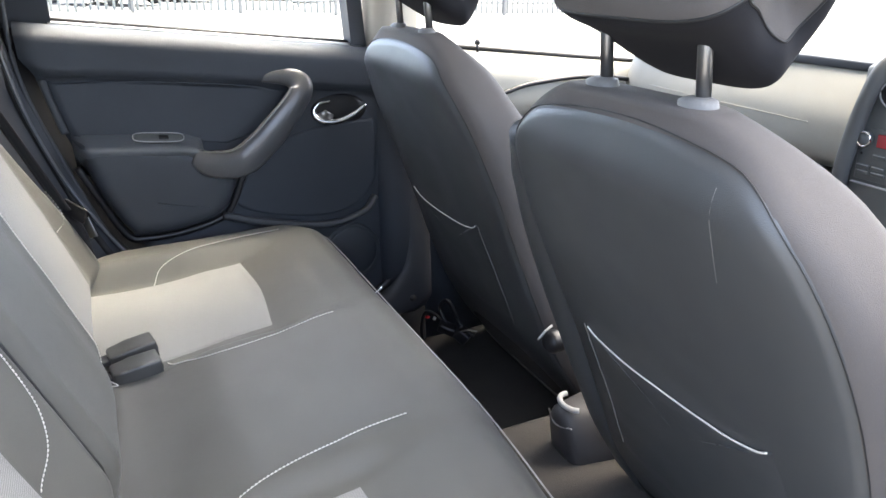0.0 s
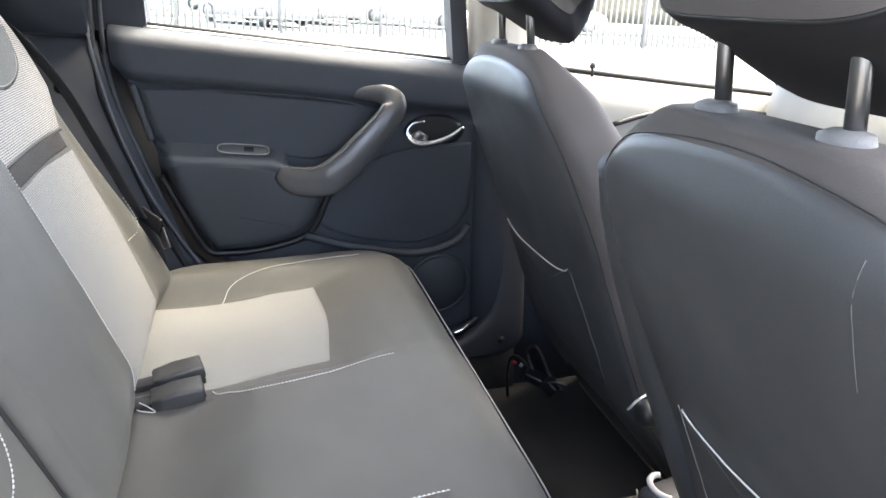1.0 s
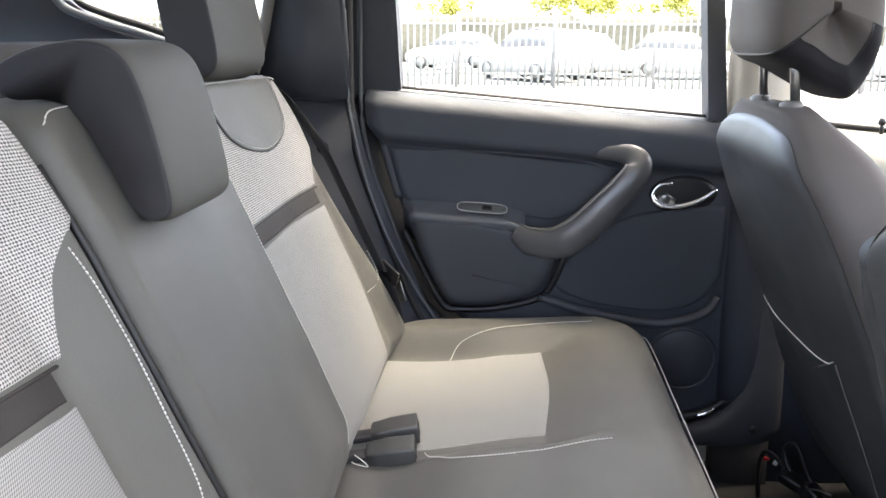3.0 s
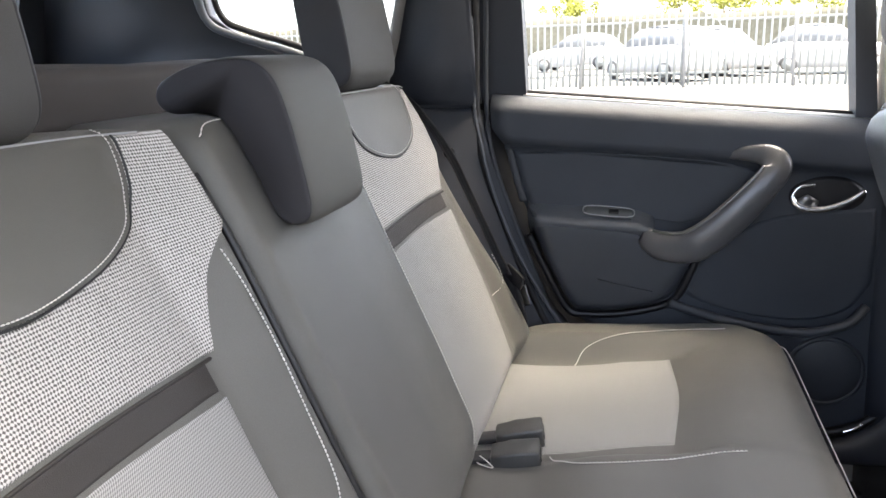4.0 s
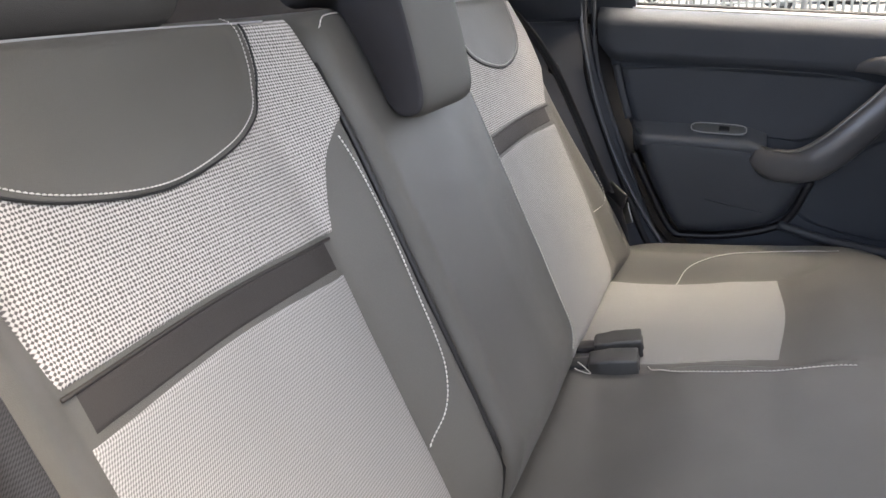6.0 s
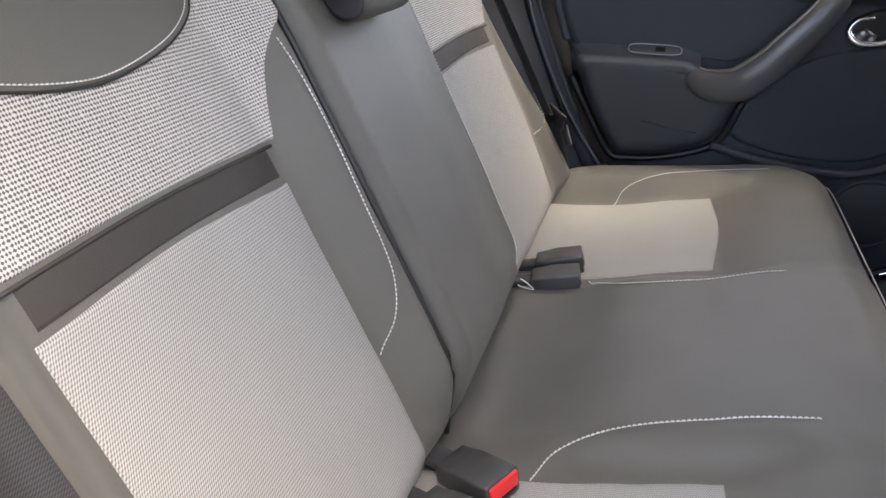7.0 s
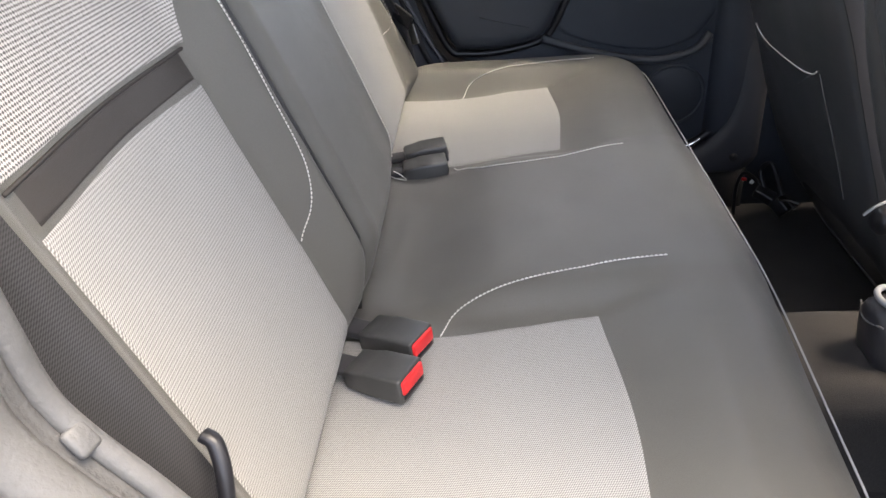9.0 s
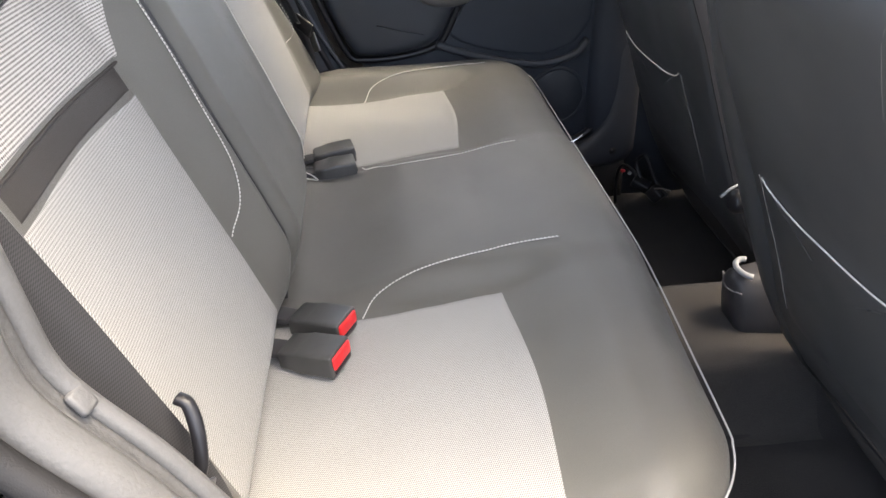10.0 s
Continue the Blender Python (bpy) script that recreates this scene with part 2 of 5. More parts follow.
def stitches(line, length=0.0048, gap=0.0022, r=0.0009, lift=0.0007, normal=(0, 0, 1)):
    """A seam of single stitches along a line."""
    pts = [Vector(p) for p in line]
    cum = [0.0]
    for a, b in zip(pts, pts[1:]):
        cum.append(cum[-1] + (b - a).length)

    def at(s):
        for i in range(len(pts) - 1):
            if cum[i + 1] >= s:
                return pts[i].lerp(pts[i + 1], (s - cum[i]) / max(cum[i + 1] - cum[i], 1e-9))
        return pts[-1]

    n, made, s = Vector(normal).normalized(), [], 0.0
    while s + length < cum[-1]:
        a, m, b = at(s), at(s + length / 2), at(s + length)
        made.append(sweep([a, m + n * lift, b], [r * 0.6, r, r * 0.6], 5, up=n))
        s += length + gap
    return merged(made)


def smooth(a, b, x):
    t = min(max((x - a) / (b - a), 0.0), 1.0)
    return t * t * (3 - 2 * t)


def padded(place, u0, u1, v0, v1, relief, edge, depth, corner=0.03, nu=60, nv=60):
    """A cushion over the plane of place(u, v, height): rounded corners and edges, relief on its face."""
    def axis(a, b, n):
        return [a + (b - a) * (0.5 - 0.5 * math.cos(math.pi * i / n)) * 0.35 + (b - a) * i / n * 0.65 for i in range(n + 1)]

    us, vs = axis(u0, u1, nu), axis(v0, v1, nv)
    verts, faces, uvs = [], [], []

    def rounded(u, v):
        cu, cv = (u1 - corner if u > (u0 + u1) / 2 else u0 + corner), (v1 - corner if v > (v0 + v1) / 2 else v0 + corner)
        du, dv = (u - cu) * (1 if u > (u0 + u1) / 2 else -1), (v - cv) * (1 if v > (v0 + v1) / 2 else -1)
        if du > 0 and dv > 0:
            k = max(du, dv) / math.hypot(du, dv)
            return cu + (u - cu) * k, cv + (v - cv) * k
        return u, v

    for v in vs:
        for u in us:
            d = min(u - u0, u1 - u, v - v0, v1 - v)
            drop = edge * (1 - math.sqrt(max(0.0, 1 - (1 - d / edge) ** 2))) if d < edge else 0.0
            p, q = rounded(u, v)
            verts.append(place(p, q, relief(p, q) - drop))
            uvs.append((p, q))
    w = nu + 1
    for j in range(nv):
        for i in range(nu):
            faces.append((j * w + i, j * w + i + 1, (j + 1) * w + i + 1, (j + 1) * w + i))
    rim = [i for i in range(nu)] + [j * w + nu for j in range(nv)] + [nv * w + i for i in range(nu, 0, -1)] + [j * w for j in range(nv, 0, -1)]
    o = len(verts)
    for i in rim:
        verts.append(place(uvs[i][0], uvs[i][1], -depth))
        uvs.append(uvs[i])
    n = len(rim)
    for k in range(n):
        faces.append((rim[(k + 1) % n], rim[k], o + k, o + (k + 1) % n))
    faces.append(tuple(o + k for k in range(n))[::-1])
    return mesh_of(verts, faces, True, uvs)


def panel(place, outline, relief, proud=0.002, rings=30, tuck=0.002, swell=0.0, pull=0.0):
    """A sewn panel that follows a padded face; its outline is star-shaped about its middle."""
    n = len(outline)
    mid = Vector((sum(p[0] for p in outline) / n, sum(p[1] for p in outline) / n))
    verts, faces, uvs = [], [], []
    for i in range(rings + 1):
        k = 1.0 if i == rings else (i + 0.5) / (rings + 0.5)
        for p in outline:
            u, v = mid.x + (p[0] - mid.x) * k, mid.y + (p[1] - mid.y) * k
            verts.append(place(u, v, relief(u, v) + (proud * (1 - k ** swell if swell else 1) if i < rings else -tuck)))
            uvs.append((u + pull * relief(u, v), v))
    faces.append(tuple(range(n)))
    for i in range(rings):
        for j in range(n):
            k = (j + 1) % n
            faces.append((i * n + j, (i + 1) * n + j, (i + 1) * n + k, i * n + k))
    return mesh_of(verts, faces, True, uvs)


def outline(points, steps=6, sharp=True):
    """Edge points: straight or bowed sides; each side is a list of points joined by a spline."""
    out = []
    for side in points:
        line = spline([(a, b, 0) for a, b in side], steps)
        for a, b in zip(line, line[1:]):
            n = max(1, int((b - a).length / 0.006))
            out += [tuple(a.lerp(b, k / n))[:2] for k in range(n)]
    return out


# ---- cabin shell ----
def slab(outline_xz, y0, y1):
    """A plate of constant thickness across the car, from its side outline."""
    a = [Vector((x, y0, z)) for x, z in outline_xz]
    b = [Vector((x, y1, z)) for x, z in outline_xz]
    n = len(a)
    faces = [tuple(range(n)), tuple(range(2 * n - 1, n - 1, -1))]
    faces += [(i, n + i, n + (i + 1) % n, (i + 1) % n) for i in range(n)]
    bm = bmesh.new()
    vs = [bm.verts.new(v) for v in a + b]
    for f in faces:
        bm.faces.new([vs[i] for i in f])
    bmesh.ops.recalc_face_normals(bm, faces=bm.faces)
    return bm


def extruded(profile_xz, y0, y1, n=24, crown=0.0):
    """A profile drawn along the car's width, sunk a little towards its ends."""
    rings = []
    for i in range(n + 1):
        t = i / n
        y, k = y0 + (y1 - y0) * t, crown * (2 * t - 1) ** 2
        rings.append([(x + k, y, z - k * 0.4) for x, z in profile_xz])
    return loft(rings, True, True)


# floor with its tunnel
rings = []
for i in range(61):
    y = -0.74 + 1.48 * i / 60
    hump = 0.10 * smooth(0.19, 0.12, abs(y - 0.0))
    rings.append([(x, y, 0.35 + hump * (1 - 0.35 * smooth(0.2, -0.3, x)) + 0.004 * noise.noise((x * 9, y * 9, 3))) for x in (-0.6 + 0.05 * k for k in range(45))])
structure("floor", loft(rings, False, False), CARPET, "dark carpeted car floor with a raised middle tunnel", "floor")
structure("floor_underside", rbox(-1.4, 1.75, -0.76, 0.76, 0.28, 0.34, 0), BODY_PAINT, "plain steel floor pan under the carpet", "floor")
rings = []
for i in range(41):
    y = -0.20 + 0.40 * i / 40
    rings.append([(x, y, 0.3565 + 0.10 * smooth(0.19, 0.12, abs(y)) * (1 - 0.35 * smooth(0.2, -0.3, x)) + 0.003 * noise.noise((x * 14, y * 14, 8))) for x in (0.15 + 0.03 * k for k in range(14))])
structure("tunnel_cover", loft(rings, False, False), LIT_CARPET, "floor carpet over the middle tunnel, lighter for the light on it", "carpet")
structure("ceiling", rbox(-1.35, 0.95, -0.66, 0.66, 1.655, 1.69, 0.01), ROOF_CLOTH, "pale cloth roof lining of the car", "ceiling")
# unseen block, added to keep windscreen sky light off the rear backrests
structure("windscreen_header", rbox(0.80, 0.99, -0.64, 0.64, 1.535, 1.66, 0.02, 3), ROOF_CLOTH, "unseen windscreen header, added to cut light on the backrests", "ceiling")
structure("roof_skin", rbox(-1.40, 1.0, -0.70, 0.70, 1.70, 1.72, 0.008), BODY_PAINT, "painted steel roof of the car", "roof")

# left side of the body: pillars, rear quarter and front door
def pillar_b(rows, outline_xy):
    return loft([[(x + (0.0 if z < 1.25 else (z - 1.25) * -0.1), y - max(0, z - 1.15) * 0.22, z) for x, y in outline_xy] for z in rows])


POST_XY = ((0.372, 0.745), (0.38, 0.715), (0.42, 0.705), (0.48, 0.708), (0.50, 0.78), (0.372, 0.78))
structure("pillar_b_base_left", pillar_b((0.30, 0.40, 0.452), POST_XY), CARPET, "dark carpet at the base of the middle pillar", "pillar")
structure("pillar_b_left", pillar_b((0.454, 0.58, 0.8, 1.0, 1.10), POST_XY), PILLAR, "dark plastic lower half of the middle pillar", "pillar")
structure("pillar_b_upper", pillar_b((1.102, 1.15, 1.3, 1.45, 1.66), POST_XY), PALE_PILLAR, "pale beige plastic upper half of the middle pillar", "pillar")


def side_plate(name, outline_xz, y, thick, material, label, category, lean=0.22, steps=6):
    """A body side plate that leans inward above the belt line."""
    bm = slab(outline_xz, 0.0, thick)
    bmesh.ops.triangulate(bm, faces=bm.faces[:])
    for v in bm.verts:
        v.co.y += y - math.copysign(max(0.0, v.co.z - 1.16) * lean, y)
    bmesh.ops.bevel(bm, geom=[e for e in bm.edges if e.is_manifold and e.calc_face_angle(0) > 1.0], offset=0.006, segments=2, affect="EDGES")
    for f in bm.faces:
        f.smooth = True
    return structure(name, bm, material, label, category)


def quarter(side, prefix, back=0.0):
    """Rear quarter: lower wheel-arch trim, pillar trim, window surround, end pillar."""
    y = 0.695 * side
    t = 0.05 * side
    side_plate("wheel_arch_" + prefix, [(-1.35, 0.35), (-0.10 - back, 0.35), (-0.185 - back, 0.70), (-0.235 - back, 0.76), (-0.30 - back, 0.93), (-0.345 - back, 1.08), (-0.36 - back * 0.5, 1.185), (-0.56, 1.195), (-1.35, 1.27)], y, t, PILLAR, "dark plastic trim over the rear wheel arch", "side trim")
    side_plate("pillar_c_" + prefix, [(-0.36, 1.187), (-0.36, 1.30), (-0.345, 1.66), (-0.395, 1.66), (-0.475, 1.43), (-0.552, 1.25), (-0.60, 1.198)], y, t, PILLAR, "dark plastic rear pillar trim beside the quarter window", "pillar")
    side_plate("quarter_sill_" + prefix, [(-0.555, 1.20), (-0.552, 1.249), (-0.73, 1.322), (-0.85, 1.362), (-0.905, 1.41), (-0.91, 1.66), (-1.35, 1.66), (-1.35, 1.272)], y, t, PILLAR, "dark plastic quarter panel behind the rear seat", "side trim")
    side_plate("quarter_header_" + prefix, [(-0.91, 1.66), (-0.40, 1.66), (-0.43, 1.57), (-0.90, 1.57)], y + 0.002 * side, t, PILLAR, "dark trim above the quarter window", "side trim")


quarter(1, "left")
quarter(-1, "right", 0.10)
frame_line = spline([(-0.552, 0.668, 1.252), (-0.64, 0.655, 1.287), (-0.73, 0.648, 1.324), (-0.84, 0.64, 1.362), (-0.893, 0.632, 1.392), (-0.905, 0.62, 1.45), (-0.895, 0.605, 1.56)], 6)
# paler than the pillar: the edge's highlight is put into its colour
structure("quarter_window_trim", sweep(frame_line, 0.010, 10, 0.8), ARM, "edge round the quarter window, paler for its highlight", "trim")
frame_line = spline([(-0.565, 0.70, 1.262), (-0.65, 0.69, 1.301), (-0.73, 0.68, 1.336), (-0.83, 0.67, 1.373), (-0.875, 0.66, 1.40), (-0.888, 0.65, 1.46), (-0.88, 0.63, 1.56)], 6)
structure("quarter_window_seal", sweep(frame_line, 0.007, 8), RUBBER, "black rubber seal round the quarter window", "seal")
structure("quarter_window_post", sweep([(-0.545, 0.668, 1.245), (-0.51, 0.655, 1.33), (-0.468, 0.632, 1.45), (-0.43, 0.61, 1.56)], 0.011, 10), GREY_TRIM, "pale painted front edge of the quarter window", "trim")
glass_bm = slab([(-0.56, 1.25), (-0.89, 1.39), (-0.90, 1.57), (-0.43, 1.57)], 0.0, 0.004)
for v in glass_bm.verts:
    v.co.y += 0.735 - max(0.0, v.co.z - 1.16) * 0.22
ob = structure("window_2", glass_bm, GLASS, "clear rear quarter window glass", "window")
ob.visible_shadow = False

# tail end
structure("tailgate_lower", rbox(-1.42, -1.36, -0.70, 0.70, 0.35, 1.26, 0.01), PILLAR, "dark trim of the closed tailgate", "tailgate")
structure("tailgate_frame", slab([(-1.42, 1.26), (-1.36, 1.26), (-1.20, 1.66), (-1.28, 1.66)], 0.56, 0.70), PILLAR, "dark tailgate frame beside the rear window", "tailgate")
structure("tailgate_frame", slab([(-1.42, 1.26), (-1.36, 1.26), (-1.20, 1.66), (-1.28, 1.66)], -0.70, -0.56), PILLAR, "dark tailgate frame beside the rear window", "tailgate")
ob = structure("window_3", slab([(-1.40, 1.26), (-1.394, 1.26), (-1.244, 1.66), (-1.25, 1.66)], -0.56, 0.56), GLASS, "clear rear window glass", "window")
ob.visible_shadow = False

# door seal along the left rear opening
side_plate("door_jamb_left", [(-0.46, 0.35), (0.0, 0.35), (-0.10, 0.62), (-0.16, 0.74), (-0.235, 0.88), (-0.285, 1.05), (-0.30, 1.215), (-0.46, 1.215)], 0.775, 0.02, RUBBER, "black painted door jamb behind the door edge", "door jamb", 0.2)
seal = spline([(-0.345, 0.665, 1.55), (-0.352, 0.685, 1.38), (-0.366, 0.70, 1.195), (-0.358, 0.70, 1.08), (-0.318, 0.70, 0.94), (-0.252, 0.70, 0.75), (-0.19, 0.70, 0.66), (-0.10, 0.70, 0.55), (0.02, 0.70, 0.47), (0.30, 0.70, 0.43)], 6)
structure("door_seal_left", sweep(seal, 0.009, 8), RUBBER, "black rubber seal of the rear door opening", "seal")
seal2 = [p + Vector((0.018, 0.018, 0)) for p in seal]
structure("door_seal_edge", sweep(seal2, 0.005, 8), PLASTIC_SOFT, "narrow plastic lip along the rear door seal", "trim")
# lit edge of the pillar trim, drawn as a lighter strip
edge = spline([(-0.358, 0.668, 1.36), (-0.364, 0.690, 1.251), (-0.367, 0.690, 1.181), (-0.359, 0.690, 1.12), (-0.341, 0.690, 1.025), (-0.306, 0.690, 0.915), (-0.263, 0.690, 0.821), (-0.210, 0.690, 0.727)], 6)
structure("pillar_trim_edge", sweep(edge, 0.004, 8), ARM, "lighter line for the lit edge of the rear pillar trim", "trim")
structure("pillar_knob", sweep([(-0.426, 0.698, 1.10), (-0.426, 0.684, 1.10), (-0.426, 0.678, 1.10)], [0.013, 0.011, 0.007], 16, up=(1, 0, 0)), PLASTIC_BLACK, "small dark knob on the rear pillar trim", "trim")
structure("sill_left", rbox(-0.15, 1.2, 0.722, 0.78, 0.33, 0.366, 0.012), RUBBER, "dark plastic door sill", "sill")
structure("sill_right", rbox(-0.15, 1.2, -0.74, -0.66, 0.33, 0.41, 0.012), PILLAR, "dark plastic door sill", "sill")
foot_rows = [(0.444, 0.20, 0.47), (0.452, 0.20, 0.48), (0.466, 0.20, 0.49), (0.474, 0.25, 0.495), (0.484, 0.31, 0.50), (0.496, 0.345, 0.50), (0.510, 0.370, 0.50), (0.530, 0.392, 0.50), (0.555, 0.411, 0.50), (0.585, 0.425, 0.50), (0.62, 0.434, 0.50), (0.66, 0.438, 0.50), (0.72, 0.432, 0.50), (0.79, 0.417, 0.50), (0.86, 0.41, 0.50)]
foot_rings = []
for z0, xl, xr in foot_rows:
    ring = []
    for k in range(11):
        u = k / 10
        ring.append((xl + (xr - xl) * u, 0.697 + 0.010 * abs(2 * u - 1) ** 4 + 0.05 * max(0.0, z0 - 0.56) + 0.25 * max(0.0, 0.46 - z0), z0))
    foot_rings.append(ring + [(xr, 0.74, z0), (xl, 0.74, z0)])
structure("pillar_foot_left", loft(foot_rings), FOOT, "grey plastic foot of the middle pillar", "trim")
structure("trim_hole", sweep([(0.443, 0.6935, 0.485), (0.443, 0.705, 0.485)], 0.009, 14, up=(1, 0, 0)), PLASTIC_BLACK, "small dark screw recess in the pillar foot", "trim")

# front left door and its window sill
def belt_z(x):
    return 1.165 - 0.128 * x


def front_z(x):
    return 1.172 - 0.128 * x


structure("front_door_left", loft([[(x, 0.72 + o, z0) for o, z0 in ((0.0, 0.345), (-0.01, 0.7), (0.0, front_z(x) - 0.15), (0.085, front_z(x) - 0.15), (0.085, 0.345))] for x in (0.47, 0.6, 0.8, 1.0, 1.2, 1.4)]), PLASTIC, "dark plastic lower panel of the front door", "door")
# dash grey here carries the window light falling on the door top
structure("front_door_top_left", loft([[(x, 0.72 + o, z0) for o, z0 in ((0.0, front_z(x) - 0.147), (0.0, front_z(x) - 0.10), (-0.005, front_z(x) - 0.06), (0.012, front_z(x) - 0.015), (0.045, front_z(x) + 0.005), (0.085, front_z(x)), (0.085, front_z(x) - 0.147))] for x in (0.47, 0.6, 0.8, 1.0, 1.2, 1.4)]), DASH, "front door top, coloured pale for the sunlight on it", "door")
structure("front_window_strip", sweep([(0.47, 0.765, front_z(0.47) + 0.008), (1.4, 0.765, front_z(1.4) + 0.008)], 0.006, 8), RUBBER, "black rubber strip along the front window", "trim")
structure("front_door_seam", sweep(spline([(0.70, 0.712, 0.985), (0.80, 0.710, 1.006), (0.97, 0.710, 1.010), (1.14, 0.715, 0.985)], 8), 0.006, 8), PLASTIC_BLACK, "dark curved seam of the front door panel", "trim")
knob = thing("door_lock_knob", (0.655, 0.745, front_z(0.655)), "small dark plastic lock knob on the front door sill", "lock knob")
part("stem", sweep([(0.655, 0.745, front_z(0.655)), (0.655, 0.745, front_z(0.655) + 0.022)], 0.0035, 8, up=(1, 0, 0)), PLASTIC_BLACK, knob)
part("cap", sweep([(0.655, 0.745, front_z(0.655) + 0.018), (0.655, 0.745, front_z(0.655) + 0.024), (0.655, 0.745, front_z(0.655) + 0.032)], [0.006, 0.0075, 0.004], 12, up=(1, 0, 0)), PLASTIC_BLACK, knob)
side_plate("pillar_a_left", [(1.15, 1.02), (1.40, 0.98), (0.95, 1.66), (0.80, 1.66)], 0.70, 0.05, PILLAR, "dark plastic front pillar trim", "pillar")
side_plate("door_frame_header_left", [(-0.36, 1.58), (0.85, 1.58), (0.85, 1.66), (-0.36, 1.66)], 0.71, 0.05, PILLAR, "dark frame above the side windows", "side trim")
side_plate("door_frame_header_right", [(-0.36, 1.60), (0.85, 1.60), (0.85, 1.66), (-0.36, 1.66)], -0.71, -0.05, PILLAR, "dark frame above the open rear doorway", "side trim")
structure("front_door_right", slab([(0.47, 0.40), (1.4, 0.40), (1.4, 0.98), (0.47, 1.09)], -0.80, -0.72), PLASTIC, "dark plastic front door panel", "door")
structure("pillar_b_right", slab([(0.36, 0.40), (0.46, 0.40), (0.44, 1.66), (0.36, 1.66)], -0.78, -0.70), PILLAR, "dark plastic middle pillar trim", "pillar")
# open door out of view, added and angled to hold back doorway light
leaf = pose(0.41, -0.80, 0.0, 0, 0, -25)
structure("rear_door_open", rbox(0.0, 0.10, -0.76, 0.0, 0.36, 1.13, 0.03, 3, leaf), PLASTIC, "unseen open rear door with dark plastic inner trim", "door")
structure("rear_door_frame", rbox(0.03, 0.07, -0.06, 0.0, 1.12, 1.60, 0.01, 2, leaf), PILLAR, "dark window frame of the open rear door", "door")
structure("rear_door_header", rbox(0.03, 0.07, -0.72, -0.058, 1.55, 1.602, 0.01, 2, leaf), PILLAR, "dark upper frame of the open rear door", "door")
side_plate("pillar_a_right", [(1.15, 1.02), (1.40, 0.98), (0.95, 1.66), (0.80, 1.66)], -0.70, -0.05, PILLAR, "dark plastic front pillar trim", "pillar")
structure("scuttle", rbox(1.36, 1.80, -0.74, 0.74, 0.35, 1.03, 0.02), BODY_PAINT, "painted scuttle and bonnet edge", "bonnet")

# ---- rear side window and the left rear door ----
door = thing("door_1", (-0.05, 0.76, 0.42), "closed dark plastic rear door with a satin grab handle", "car door", "", "structure")


def door_y(x, z):
    """Inner face of the door trim."""
    y = 0.735 - 0.012 * smooth(0.70, 0.95, z)
    top = belt_z(x) - z
    y -= 0.030 * smooth(0.104, 0.084, top)
    y += 0.034 * smooth(0.024, -0.006, top)
    return y


def rear_edge(z):
    return float(np.interp(z, [0.40, 0.60, 0.74, 0.88, 1.0, 1.105, 1.125, 1.25], [0.05, -0.06, -0.185, -0.25, -0.294, -0.322, -0.338, -0.340]))


rings = []
for i in range(81):
    k = i / 80
    ring = []
    for j in range(61):
        q = j / 60
        z = 0.355 + (1.19 - 0.355) * k
        x0 = rear_edge(z)
        x1 = 0.40 + 0.028 * smooth(0.85, 0.68, z) - 0.12 * (1 - math.sqrt(max(0.0, 1 - min(1.0, max(0.0, 0.66 - z) / 0.16) ** 2)))
        x = x0 + (x1 - x0) * q
        z = 0.355 + (belt_z(x) - 0.355) * k
        ring.append((x, door_y(x, z) + 0.014 * smooth(0.02, 0.0, x - x0), z))
    rings.append(ring)
rings.append([(x, 0.782, z + 0.001) for x, y, z in rings[-1]])
part("door_panel", loft(rings, False, False), PLASTIC, door)
part("door_outer", slab([(-0.04, 0.30), (0.38, 0.30), (0.38, belt_z(0.38) - 0.01), (-0.33, belt_z(-0.33) - 0.01), (-0.31, 1.0), (-0.2, 0.7)], 0.80, 0.86), BODY_PAINT, door)
part("window_strip", sweep([(-0.278, 0.774, belt_z(-0.278) + 0.004), (0.38, 0.774, belt_z(0.38) + 0.004)], 0.008, 10), RUBBER, door)
part("sill_trim", sweep([(-0.278, 0.758, belt_z(-0.278) + 0.0015), (0.36, 0.758, belt_z(0.36) + 0.0015)], 0.0045, 8), SILL_LIP, door, "pale grey lip along the window sill")
part("window_frame", slab([(-0.272, belt_z(-0.272) + 0.002), (-0.262, 1.60), (-0.42, 1.60), (-0.42, 1.197), (-0.33, 1.197)], 0.755, 0.80), PILLAR, door)
part("front_frame", slab([(0.332, belt_z(0.332) + 0.002), (0.368, belt_z(0.368) + 0.002), (0.335, 1.60), (0.305, 1.60)], 0.745, 0.80), PILLAR, door)
for ob in door.children[-2:]:
    for v in ob.data.vertices:
        v.co.y -= max(0.0, v.co.z - 1.2) * 0.2
glass_bm = slab([(-0.275, belt_z(-0.275) - 0.02), (0.36, belt_z(0.36) - 0.02), (0.35, 1.60), (-0.265, 1.60)], 0.775, 0.779)
for v in glass_bm.verts:
    v.co.y -= max(0.0, v.co.z - 1.2) * 0.2
pane = part("pane", glass_bm, GLASS, door)
pane.visible_shadow = False


def door_pad(pts, proud, steps=6, swell=0.0):
    """A raised field of the door trim with soft edges."""
    line = outline(pts, steps)
    return panel(lambda x, z, h: Vector((x, door_y(x, z) - h, z)), line, lambda x, z: 0.0, proud, 24, 0.002, swell)


